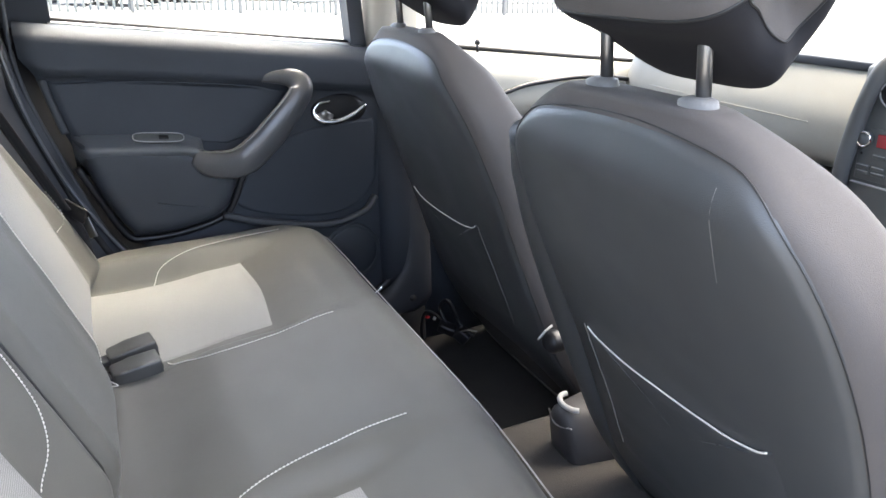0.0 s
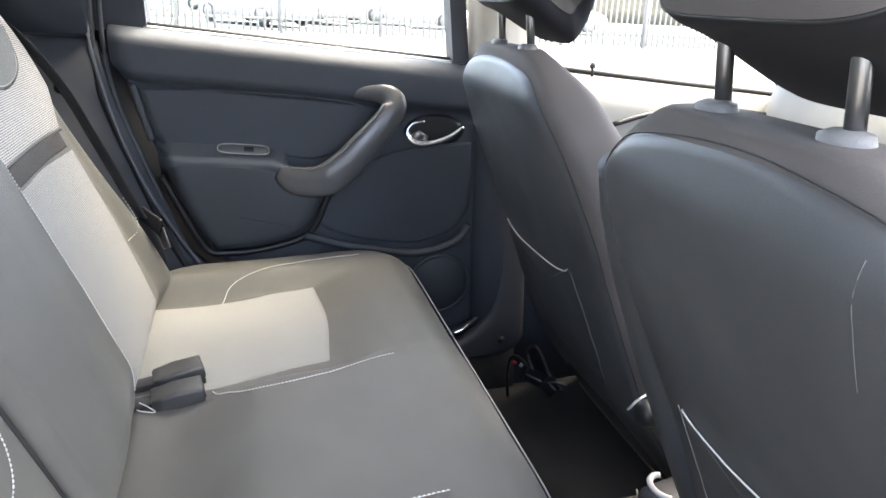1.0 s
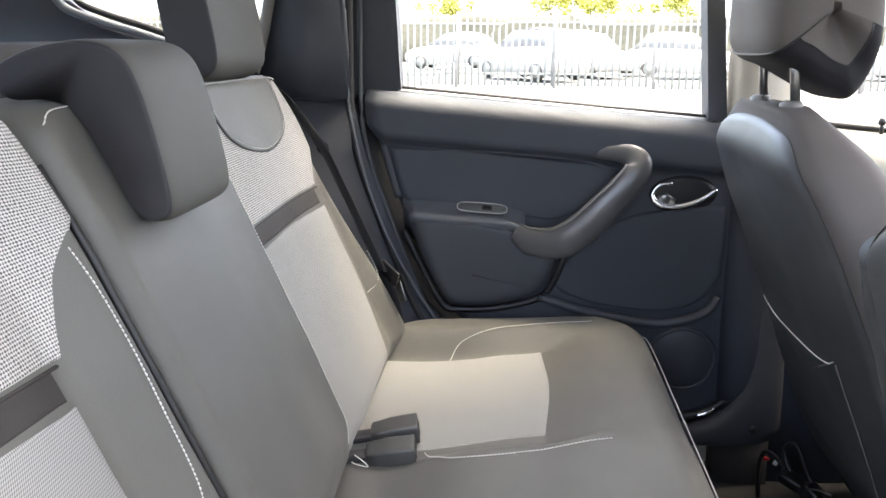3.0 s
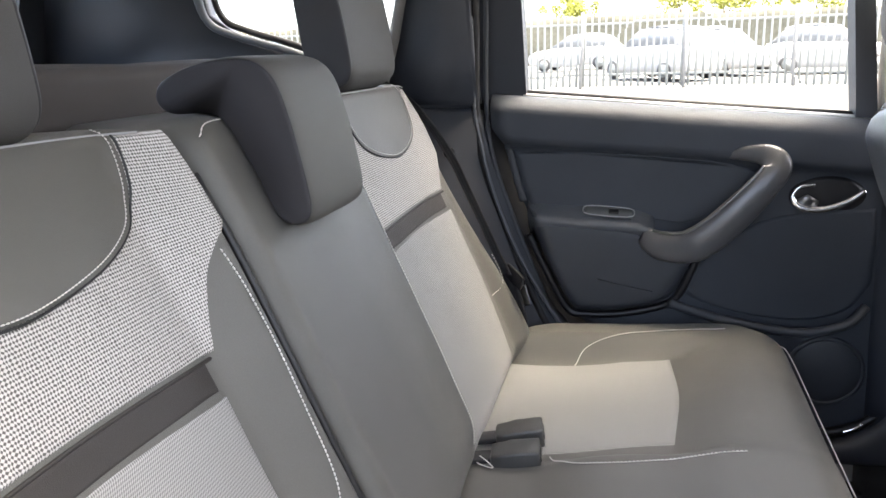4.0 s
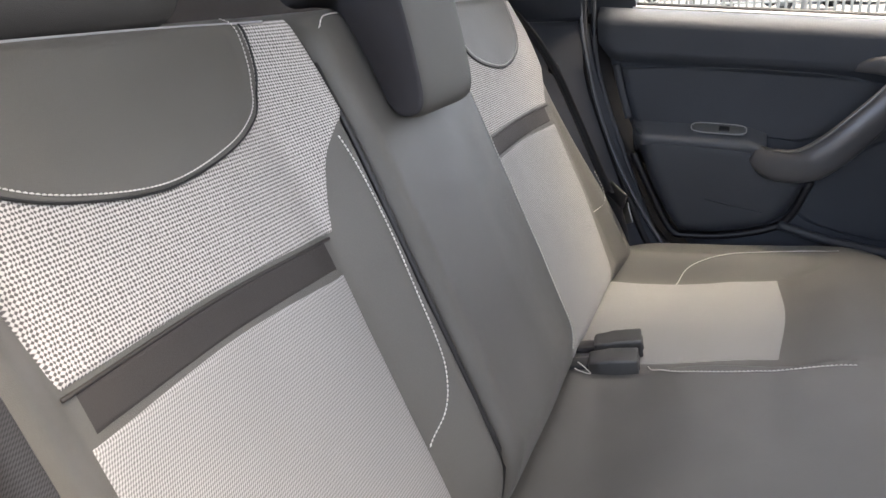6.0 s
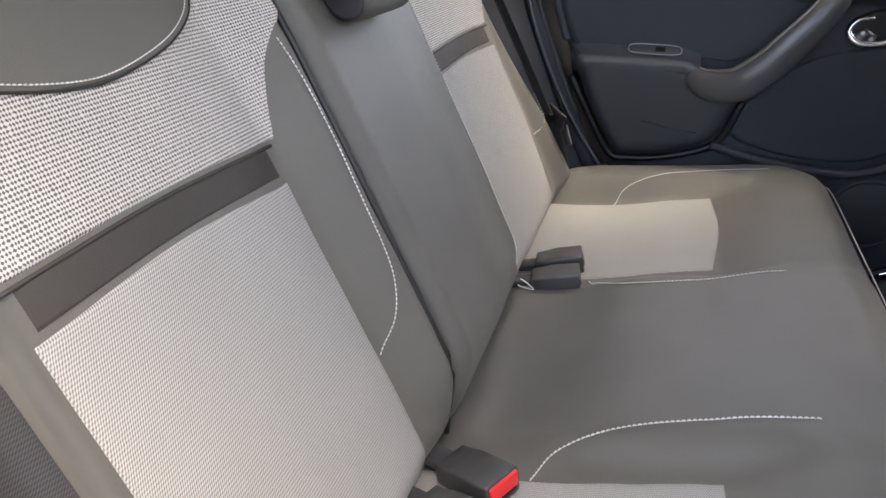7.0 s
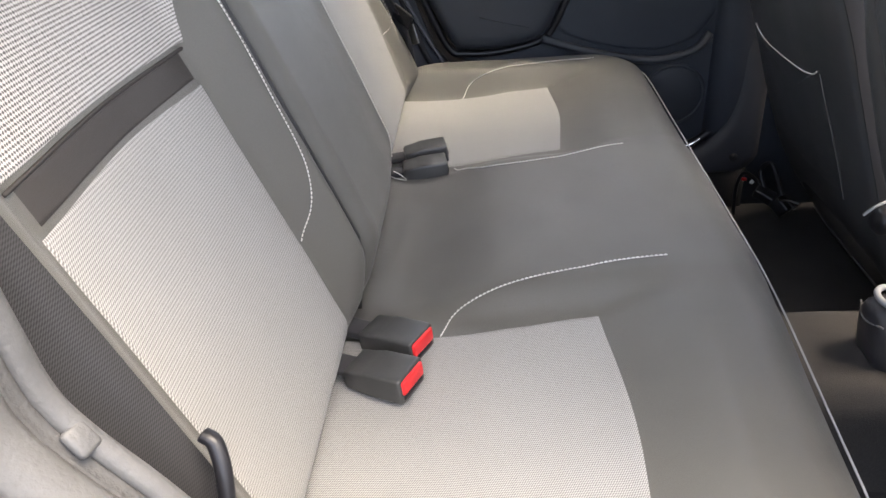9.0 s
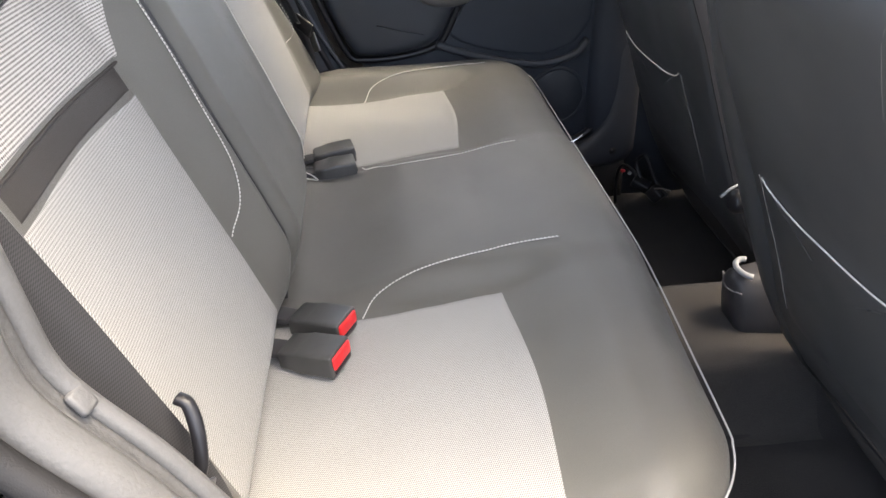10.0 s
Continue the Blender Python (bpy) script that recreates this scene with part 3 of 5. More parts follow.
part("upper_fold", sweep(spline([(-0.316, 0.724, 1.107), (-0.17, 0.724, 1.103), (-0.003, 0.724, 1.092), (0.079, 0.724, 1.081), (0.20, 0.726, 1.06), (0.36, 0.732, 1.03)], 8), 0.0095, 12, 0.6, up=(0, -1, 0)), PLASTIC, door)
part("panel_border", sweep(spline([(-0.308, 0.724, 1.100), (-0.297, 0.724, 1.045), (-0.284, 0.724, 0.99)], 8), 0.0075, 10, 0.5, up=(0, -1, 0)), PLASTIC_SOFT, door)
part("insert", door_pad([[(-0.262, 0.965), (-0.285, 1.02), (-0.299, 1.092)], [(-0.299, 1.092), (-0.119, 1.084), (0.076, 1.061), (0.17, 1.036)], [(0.17, 1.036), (0.11, 0.96), (0.03, 0.935)], [(0.03, 0.935), (-0.1, 0.955), (-0.262, 0.965)]], 0.006), PLASTIC, door)

# lower pad, whose top is the armrest ledge
low = [[(-0.276, 0.978), (-0.262, 0.925), (-0.238, 0.85), (-0.195, 0.765), (-0.16, 0.752)], [(-0.16, 0.752), (-0.09, 0.754), (-0.014, 0.772)], [(-0.014, 0.772), (0.016, 0.797), (0.050, 0.86)], [(0.050, 0.86), (0.03, 0.905), (-0.02, 0.925)], [(-0.02, 0.925), (-0.10, 0.950), (-0.276, 0.978)]]
part("lower_pad", door_pad(low, 0.040, 8, 14.0), PLASTIC_SOFT, door)
rings = []
for i in range(31):
    t = i / 30
    x = -0.276 + 0.250 * t
    z = float(np.interp(x, [-0.276, -0.16, -0.06, -0.02], [0.966, 0.955, 0.946, 0.930]))
    w = 0.052 * smooth(-0.06, 0.12, t)
    rings.append([(x, 0.745, z + 0.040), (x, 0.734, z + 0.034), (x, 0.736 - w * 0.85, z + 0.004), (x, 0.733 - w, z - 0.003), (x, 0.733 - w, z - 0.010), (x, 0.737 - w, z - 0.02), (x, 0.745, z - 0.07)])
part("armrest", loft(rings, True, True), ARM, door, "slightly lighter soft plastic armrest ledge")
# black tube drawn as the shaded line round the pad's foot
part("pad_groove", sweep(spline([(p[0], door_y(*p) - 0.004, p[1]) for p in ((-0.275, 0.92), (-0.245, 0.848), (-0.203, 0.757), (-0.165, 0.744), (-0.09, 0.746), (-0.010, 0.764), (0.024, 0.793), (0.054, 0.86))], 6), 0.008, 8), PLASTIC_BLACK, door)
part("front_field", door_pad([[(0.06, 0.86), (0.03, 0.805), (0.028, 0.795)], [(0.028, 0.795), (0.06, 0.772), (0.14, 0.746), (0.25, 0.733), (0.33, 0.755), (0.372, 0.81)], [(0.372, 0.81), (0.375, 0.90), (0.372, 0.96)], [(0.372, 0.96), (0.25, 0.955), (0.15, 0.93), (0.06, 0.86)]], 0.005), PLASTIC, door)
part("pocket_rim", sweep(spline([(0.0, 0.716, 0.775), (0.083, 0.712, 0.748), (0.183, 0.706, 0.727), (0.256, 0.704, 0.720), (0.328, 0.706, 0.738), (0.362, 0.722, 0.768)], 8), 0.009, 10), PLASTIC_SOFT, door)
part("scuff_line", sweep(spline([(-0.135, door_y(-0.13, 0.8) - 0.043, 0.832), (-0.08, door_y(-0.08, 0.8) - 0.0455, 0.818), (-0.03, door_y(-0.03, 0.8) - 0.041, 0.806)], 6), 0.0012, 6), PLASTIC_SOFT, door)
spk = part("speaker_cover", sweep([(0.299, 0.745, 0.628)] + [(0.299, 0.737 - 0.012 * math.sin(math.pi / 2 * k / 8), 0.628) for k in range(9)], [0.066] + [0.066 * math.cos(math.pi / 2 * k / 8) + 0.002 for k in range(9)], 40, up=(1, 0, 0)), PLASTIC_SOFT, door)
part("speaker_ring", sweep([Vector((0.299 + 0.068 * math.cos(a), 0.735, 0.628 + 0.068 * math.sin(a))) for a in (2 * math.pi * k / 48 for k in range(48))], 0.005, 8, closed=True, up=(0, 1, 0)), PLASTIC_SOFT, spk)
part("door_foot_edge", sweep(spline([(0.05, 0.722, 0.505), (0.20, 0.722, 0.500), (0.315, 0.722, 0.503), (0.385, 0.722, 0.536), (0.419, 0.720, 0.586), (0.432, 0.718, 0.658), (0.426, 0.720, 0.72), (0.411, 0.725, 0.79)], 8), 0.010, 10), PLASTIC_BLACK, door)
# glint on the black edge, drawn as a short chrome streak
part("edge_glint", sweep(spline([(0.330, 0.7135, 0.507), (0.350, 0.7125, 0.515), (0.366, 0.7125, 0.527)], 6), 0.0045, 8), CHROME, door, "bright streak for the glint on the door foot edge")

# grab handle: a satin hockey-stick shape
grab = spline([(-0.047, 0.690, 0.922), (-0.012, 0.676, 0.904), (0.04, 0.660, 0.906), (0.085, 0.654, 0.935), (0.128, 0.652, 0.977), (0.168, 0.655, 1.020), (0.188, 0.663, 1.049), (0.178, 0.675, 1.068), (0.148, 0.688, 1.074), (0.095, 0.702, 1.070)], 8)
wide = [float(np.interp(k / 72, [0, 0.10, 0.25, 0.42, 0.58, 0.72, 0.82, 0.92, 1.0], [0.019, 0.029, 0.034, 0.031, 0.026, 0.026, 0.020, 0.013, 0.003])) for k in range(73)]
part("grab_handle", sweep(grab, wide, 18, 0.5, up=(0, -1, 0)), SATIN, door, "satin grey plastic grab handle")
# highlight along the handle's upper edge, laid on as a steel line
lit_edge = []
for i in range(2, 50):
    d = (grab[i + 1] - grab[i - 1]).normalized()
    s = d.cross(Vector((0, -1, 0))).normalized()
    s = s if s.z > 0 else -s
    lit_edge.append(grab[i] + s * wide[i] * 0.90 + Vector((0, -wide[i] * 0.24, 0)))
part("handle_inlay", sweep(lit_edge, 0.0022, 8), STEEL, door, "thin bright line for the highlight on the grab handle")
part("handle_mount", sweep(spline([(0.0, 0.712, 0.885), (0.05, 0.708, 0.885), (0.10, 0.706, 0.925), (0.15, 0.706, 0.98), (0.19, 0.708, 1.03)], 6), 0.020, 12, 0.8, up=(0, -1, 0)), PLASTIC, door)

# window switch
sw = part("window_switch", rbox(-0.047, 0.047, -0.0115, 0.0115, -0.003, 0.003, 0.0028, 2, pose(-0.112, 0.7035, 0.9665, 35, 6, 0)), STACK, door)
part("switch_rim", sweep([pose(-0.112, 0.7035, 0.9665, 35, 6, 0) @ Vector((0.050 * math.copysign(abs(math.cos(a)) ** 0.5, math.cos(a)), 0.0130 * math.copysign(abs(math.sin(a)) ** 0.6, math.sin(a)), 0.003)) for a in (2 * math.pi * k / 40 for k in range(40))], 0.0012, 6, closed=True), PIPING, sw)
part("rocker", rbox(-0.010, 0.010, -0.007, 0.007, 0, 0.005, 0.0025, 2, pose(-0.102, 0.7035, 0.9655, 35, 6, 0)), PLASTIC_BLACK, sw, "black rocker of the window switch")

# release lever in its dark cup, with a chrome ring
part("lever_cup", sweep([(0.285, 0.726, 0.985), (0.285, 0.7225, 0.985), (0.285, 0.7215, 0.985)], [0.066, 0.066, 0.05], 32, 0.55, up=(0, 0, 1)), PLASTIC_BLACK, door)
lever_line = spline([(0.262, 0.712, 1.008), (0.236, 0.712, 1.004), (0.224, 0.712, 0.985), (0.240, 0.710, 0.966), (0.275, 0.708, 0.962), (0.315, 0.706, 0.975), (0.345, 0.704, 0.995)], 8)
part("release_lever", sweep(lever_line, [0.004] * 14 + [0.0045 + 0.0035 * math.sin(math.pi * k / 34) for k in range(35)], 10, up=(0, -1, 0)), CHROME, door, "chrome release lever")
part("lever_pad", sweep([(0.232, 0.712, 0.978), (0.248, 0.709, 0.980), (0.268, 0.712, 0.972)], [0.004, 0.011, 0.005], 12, 0.35, up=(0, -1, 0)), STEEL, door)


# ---- rear bench ----
def back_place(y, z, h):
    """The reclined plane of the rear backrest; h is the height off it."""
    return Vector((-0.005 - 0.378 * z + 0.935 * h, y, z + 0.354 * h * smooth(1.22, 1.10, z)))


def back_place_left(y, z, h):
    """The wide backrest, whose outer edge is cut back above the belt."""
    k = 1 - 0.60 * smooth(0.74, 1.10, z)
    return back_place(y if y < 0.548 else 0.548 + (y - 0.548) * k, z, h)


def edge_drop(z):
    """How far the rounded top edge falls off."""
    d = max(0.0, 1.248 - z)
    return 0.014 * (1 - math.sqrt(1 - (1 - d / 0.014) ** 2)) if d < 0.014 else 0.0


def back_roll(z):
    """The foot of the backrest tucks in behind the cushion."""
    return 0.034 * (1 - smooth(0.69, 0.745, z))


def back_dents(y, z):
    """Slight unevenness of the padding."""
    return 0.0022 * noise.noise((y * 6, z * 5, 8.3)) + 0.0008 * noise.noise((y * 17, z * 15, 2.9))


def back_relief_right(y, z):
    h = 0.047 * smooth(-0.268, -0.213, y) * smooth(0.70, 0.80, z)
    return h + 0.022 * smooth(-0.555, -0.595, y) - back_roll(z) + back_dents(y, z)


def back_relief_left(y, z):
    d = min(max((y + 0.203) / 0.022, 0.0), 1.0)
    h = 0.034 * smooth(0.195, 0.12, y) + 0.022 * smooth(0.12, -0.05, y)
    h = (h - 0.034 * (1 - math.sqrt(1 - (1 - d) ** 2))) * smooth(0.70, 0.80, z)
    return h + 0.022 * smooth(0.545, 0.595, y) * smooth(1.10, 0.76, z) - back_roll(z) + back_dents(y, z)


rear_seat = thing("rear_seat", (-0.20, 0.0, 0.46), "dark grey cloth rear bench with pale inserts and light stitching", "car seat")
back_r = part("backrest", padded(back_place, -0.612, -0.213, 0.60, 1.248, back_relief_right, 0.014, 0.11, 0.04, 90, 80), DARK, rear_seat, "narrow dark cloth backrest with pale inserts")
back_l = part("backrest", padded(back_place_left, -0.203, 0.618, 0.60, 1.248, back_relief_left, 0.014, 0.11, 0.05, 130, 80), DARK, rear_seat, "wide dark cloth backrest with a plain middle")


def back_trim(thing_ob, s, c, inner, outer, base):
    """Inserts and seams of one seat place; s is its side, c its middle."""
    def relief(y, z):
        return base(y, z) - edge_drop(z)

    a, b = (inner, outer) if inner < outer else (outer, inner)
    shy = 0.036 if s > 0 else 0.0
    low = outline([[(a, 0.70), (a + 0.002, 0.86), (a, 1.020)], [(a, 1.020), ((a + b) / 2, 1.026), (b, 1.018)], [(b, 1.018), (b, 0.94), (b - shy * 0.05, 0.86), (b - shy * 0.5, 0.765), (b - shy, 0.70)], [(b - shy, 0.70), (c, 0.69), (a, 0.70)]], 10)
    part("lower_insert", panel(back_place, low, relief, 0.0016), LIGHT, thing_ob, "pale woven cloth insert")
    k = ((0.008, 0.018, 0.028, 0.050, 0.047, 0.040) if s < 0 else (0.0, -0.004, -0.008, -0.022, -0.034, -0.046))
    e = [inner - d * s for d in k]
    up = outline([[(e[0], 1.052), (e[1], 1.09), (e[2], 1.118), (e[3], 1.150)], [(e[3], 1.150), (e[4], 1.20), (e[5], 1.2425)], [(e[5], 1.2425), (c, 1.244), (outer + 0.02 * s, 1.240)] if s < 0 else [(e[5], 1.2425), (c, 1.244), (outer + 0.035, 1.238)],
                  [(outer + 0.02 * s, 1.240), (outer + 0.035 * s, 1.17), (outer + 0.012 * s, 1.10), (outer, 1.052)] if s < 0 else [(outer + 0.035, 1.238), (outer + 0.062, 1.18), (outer + 0.066, 1.12), (outer + 0.058, 1.104), (outer + 0.012, 1.066), (outer, 1.052)], [(outer, 1.052), (c, 1.056), (e[0], 1.052)]], 8)
    part("upper_insert", panel(back_place, up, relief, 0.0016, pull=-0.75 * s), MESH, thing_ob, "pale perforated mesh cloth insert")
    w = s * (1.055 if s < 0 else 1.0)
    arc_in = [(c - 0.152 * w, 1.242), (c - 0.150 * w, 1.212), (c - 0.143 * w, 1.186), (c - 0.124 * w, 1.162), (c - 0.076 * w, 1.143), (c, 1.132)]
    arc_out = [(2 * c - u, v) for u, v in reversed(arc_in)]
    shield = outline([arc_in[:-1] + [(c, 1.134)] + arc_out[1:], [(c + 0.155 * w, 1.2445), (c, 1.246), (c - 0.155 * w, 1.2445)]], 8)
    part("shoulder_panel", panel(back_place, shield, relief, 0.0042), DARK, thing_ob, "dark grey cloth shoulder panel")
    line = [back_place(c + (p.x - c) * 0.985, p.y + 0.002, relief(c + (p.x - c) * 0.985, p.y + 0.002) + 0.0036) for p in spline([(u, v, 0) for u, v in arc_in + arc_out[1:]], 10)]
    part("panel_piping", sweep(line, 0.0011, 6), DARK_PIPING, thing_ob)
    line = [back_place(c + (p.x - c) * 0.955, p.y + 0.006, relief(c + (p.x - c) * 0.955, p.y + 0.006) + 0.0046) for p in spline([(u, v, 0) for u, v in arc_in + arc_out[1:]], 10)]
    part("stitching", stitches(line, 0.0030, 0.0009, 0.0007, 0.0006, (0.93, 0, 0.35)), THREAD, thing_ob, "light thread seam")
    line = [back_place(p.x, p.y, relief(p.x, p.y) + 0.001) for p in spline([(a, 1.049, 0), (c, 1.053, 0), (b, 1.049, 0)], 12)]
    part("band_piping", sweep(line, 0.0016, 6), DARK_BAND, thing_ob)
    band = outline([[(a, 1.022), (a, 1.050)], [(a, 1.050), (c, 1.054), (b, 1.050)], [(b, 1.050), (b, 1.022)], [(b, 1.022), (c, 1.026), (a, 1.022)]], 8)
    part("band", panel(back_place, band, relief, 0.0012, 6), DARK_BAND, thing_ob, "dark brown-grey cloth band")
    top = [back_place(p.x, p.y, relief(p.x, p.y) + 0.0036) for p in spline([(inner - 0.024 * s, 1.2425, 0), (inner + 0.05 * s, 1.2445, 0), (c, 1.2452, 0), (outer, 1.2445, 0), (outer + 0.03 * s, 1.240, 0)], 10)]
    part("top_piping", sweep(top, 0.0013, 6), PIPING, thing_ob, "light piping along the top edge")


back_trim(back_r, -1, -0.410, -0.262, -0.560, back_relief_right)
back_trim(back_l, 1, 0.385, 0.150, 0.534, back_relief_left)
seam = [back_place(p.x, p.y, back_relief_right(p.x, p.y) + 0.001) for p in spline([(-0.228, 1.126, 0), (-0.2245, 1.075, 0), (-0.225, 1.0, 0), (-0.2275, 0.93, 0), (-0.232, 0.893, 0), (-0.243, 0.862, 0), (-0.263, 0.841, 0)], 12)]
part("stitching", stitches(seam, 0.0036, 0.0010, 0.0009, 0.0006, (0.6, -0.5, 0.3)), THREAD, back_r, "light thread seam")
seam = [back_place(p.x, p.y, back_relief_left(p.x, p.y) + 0.001) for p in spline([(0.150, 1.19, 0), (0.128, 1.12, 0), (0.126, 1.05, 0), (0.125, 0.95, 0), (0.122, 0.85, 0), (0.116, 0.76, 0)], 12)]
part("stitching", stitches(seam, 0.0036, 0.0010, 0.0010, 0.0005, (0.9, 0, 0.35)), THREAD, back_l, "light thread seam")
seam = [back_place(p.x, p.y, back_relief_left(p.x, p.y) + 0.001) for p in spline([(0.545, 0.843, 0), (0.575, 0.845, 0), (0.597, 0.86, 0), (0.606, 0.88, 0), (0.608, 0.905, 0)], 12)]
part("stitching", stitches(seam), THREAD, back_l, "light thread seam")
seam = [back_place(p.x, p.y, back_relief_left(p.x, p.y) + 0.0015 - 0.014 * (1 - math.sqrt(max(0.0, 1 - (1 - (1.248 - p.y) / 0.014) ** 2)))) for p in spline([(-0.192, 1.232, 0), (-0.184, 1.2405, 0), (-0.165, 1.2435, 0), (-0.13, 1.2440, 0)], 10)]
part("stitching", stitches(seam, 0.005, 0.0006, 0.0009, 0.0004, (0.6, 0, 0.8)), THREAD, back_l, "light thread seam")


def seat_place(x, y, h):
    """The front edge draws back a little towards the near doorway."""
    return Vector((x - 0.030 * smooth(-0.10, -0.62, y) * smooth(0.0, 0.20, x), y, h))


def seat_relief(x, y):
    z = 0.703 + 0.017 * smooth(-0.22, 0.0, x) + 0.036 * smooth(-0.02, 0.11, x)
    mid = smooth(-0.235, -0.19, y) * smooth(0.205, 0.155, y)
    side = smooth(0.545, 0.60, y) + smooth(-0.585, -0.615, y)
    z += side * smooth(0.15, 0.06, x) * (0.752 + 0.004 * smooth(-0.10, 0.10, x) - z)
    dents = 0.0030 * noise.noise((x * 7, y * 5, 1.7)) + 0.0012 * noise.noise((x * 19, y * 13, 4.1))
    return z + dents + mid * (0.004 + 0.024 * smooth(-0.24, -0.10, x) * smooth(0.12, 0.0, x))


bench = part("seat_cushion", padded(seat_place, -0.33, 0.205, -0.622, 0.695, seat_relief, 0.055, -0.46, 0.12, 90, 170), DARK, rear_seat)
for a, a2, b in ((0.232, 0.203, 0.548), (-0.236, -0.252, -0.590)):
    line = outline([[(-0.30, a2), (-0.15, a + (a2 - a) * 0.6), (0.0, a)], [(0.0, a), (0.012, (a + b) / 2), (0.002, b)], [(0.002, b), (-0.15, b), (-0.30, b)], [(-0.30, b), (-0.30, a2)]], 10)
    part("insert", panel(seat_place, line, seat_relief, 0.0016), LIGHT, bench, "pale woven cloth insert")


def on_seat(points, lift=0.001):
    return [Vector((p.x, p.y, seat_relief(p.x, p.y) + lift)) for p in spline([(x, y, 0) for x, y in points], 12)]


for pts in ([(-0.180, 0.206), (-0.160, 0.166), (-0.125, 0.143), (-0.075, 0.138), (-0.02, 0.145), (0.03, 0.150), (0.086, 0.154)],
            [(-0.182, -0.250), (-0.170, -0.220), (-0.146, -0.205), (-0.10, -0.195), (-0.05, -0.185), (0.01, -0.177), (0.085, -0.177)],
            [(-0.173, 0.546), (-0.158, 0.570), (-0.12, 0.585), (-0.05, 0.604), (0.02, 0.615), (0.104, 0.620)]):
    part("stitching", stitches(on_seat(pts), 0.0044, 0.0009, 0.0011), THREAD, bench, "light thread seam")
edge = spline([(-0.06, 0.697, 0.715), (0.06, 0.6965, 0.72), (0.125, 0.690, 0.721), (0.168, 0.668, 0.721), (0.194, 0.63, 0.721), (0.2065, 0.58, 0.721), (0.2070, 0.3, 0.721), (0.2070, -0.3, 0.721), (0.2070, -0.49, 0.721), (0.2025, -0.53, 0.721), (0.190, -0.562, 0.721), (0.168, -0.590, 0.721), (0.138, -0.611, 0.721), (0.10, -0.622, 0.721)], 10)
part("front_piping", sweep([seat_place(*p) for p in edge], 0.0012, 6), PIPING, bench, "light piping along the front edge")

# dark tube puts shade into the gap between the two backrests
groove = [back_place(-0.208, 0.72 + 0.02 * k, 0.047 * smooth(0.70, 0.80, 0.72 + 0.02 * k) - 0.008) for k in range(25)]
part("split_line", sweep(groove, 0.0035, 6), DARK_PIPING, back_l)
# dark tube that draws the shade where backrest meets cushion
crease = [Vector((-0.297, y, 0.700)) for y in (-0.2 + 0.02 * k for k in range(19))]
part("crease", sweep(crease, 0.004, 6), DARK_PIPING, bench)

# head restraints of the rear bench
def rest_rings(m, w, profile, n=28, power=4.0, soft=0.16, narrow=0.0, low=0.0, high=1.0):
    """A padded head restraint: its side profile swept across its width with rounded ends."""
    rings = []
    cx = sum(p[0] for p in profile) / len(profile)
    cz = sum(p[1] for p in profile) / len(profile)
    for i in range(n + 1):
        u = math.sin((-1 + 2 * i / n) * math.pi / 2)
        k = (1 - abs(u) ** power) ** (1 / power) * soft + 1 - soft if abs(u) < 1 else 1 - soft
        rings.append([m @ Vector((cx + (x - cx) * k, u * w / 2 * (1 - narrow * smooth(high, low, z)), cz + (z - cz) * k)) for x, z in profile])
    return rings


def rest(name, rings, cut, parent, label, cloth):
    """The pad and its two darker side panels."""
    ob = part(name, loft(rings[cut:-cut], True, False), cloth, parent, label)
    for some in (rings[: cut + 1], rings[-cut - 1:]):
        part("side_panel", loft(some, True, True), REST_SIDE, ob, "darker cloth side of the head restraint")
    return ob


prof = [(p.x, p.y) for p in spline([(-0.356, 1.138, 0), (-0.340, 1.150, 0), (-0.343, 1.195, 0), (-0.356, 1.262, 0), (-0.372, 1.290, 0), (-0.40, 1.300, 0), (-0.445, 1.297, 0), (-0.482, 1.284, 0), (-0.492, 1.268, 0), (-0.480, 1.254, 0), (-0.445, 1.252, 0), (-0.420, 1.242, 0), (-0.395, 1.195, 0), (-0.375, 1.148, 0)], 5, True)]
rest("head_restraint", rest_rings(pose(0, -0.082, 0), 0.140, prof, 34, 5.0, 0.10), 3, rear_seat, "hook-shaped dark cloth middle head restraint", REST)


def side_rest(y, x, z):
    m = pose(x, y, z, 0, -6, 0)
    prof = [(p.x, p.y) for p in spline([(0.036, 0.005, 0), (0.046, 0.05, 0), (0.042, 0.16, 0), (0.024, 0.215, 0), (-0.006, 0.225, 0), (-0.024, 0.19, 0), (-0.030, 0.10, 0), (-0.026, 0.02, 0), (-0.004, -0.006, 0)], 6, True)]
    t = rest("head_restraint", rest_rings(m, 0.212, prof, 30, 4.5, 0.12), 3, rear_seat, "upright dark cloth outer head restraint", REST_OUTER)
    for d in (-0.055, 0.055):
        part("rod", sweep([m @ Vector((0, d, -0.06)), m @ Vector((0, d, 0.10))], 0.006, 12, up=(1, 0, 0)), STEEL, t)
        part("collar", sweep([m @ Vector((0, d, -0.026)), m @ Vector((0, d, -0.012)), m @ Vector((0, d, -0.008))], [0.016, 0.016, 0.012], 16, up=(1, 0, 0)), PLASTIC_BLACK, t)


side_rest(0.385, -0.497, 1.252)
side_rest(-0.422, -0.506, 1.246)


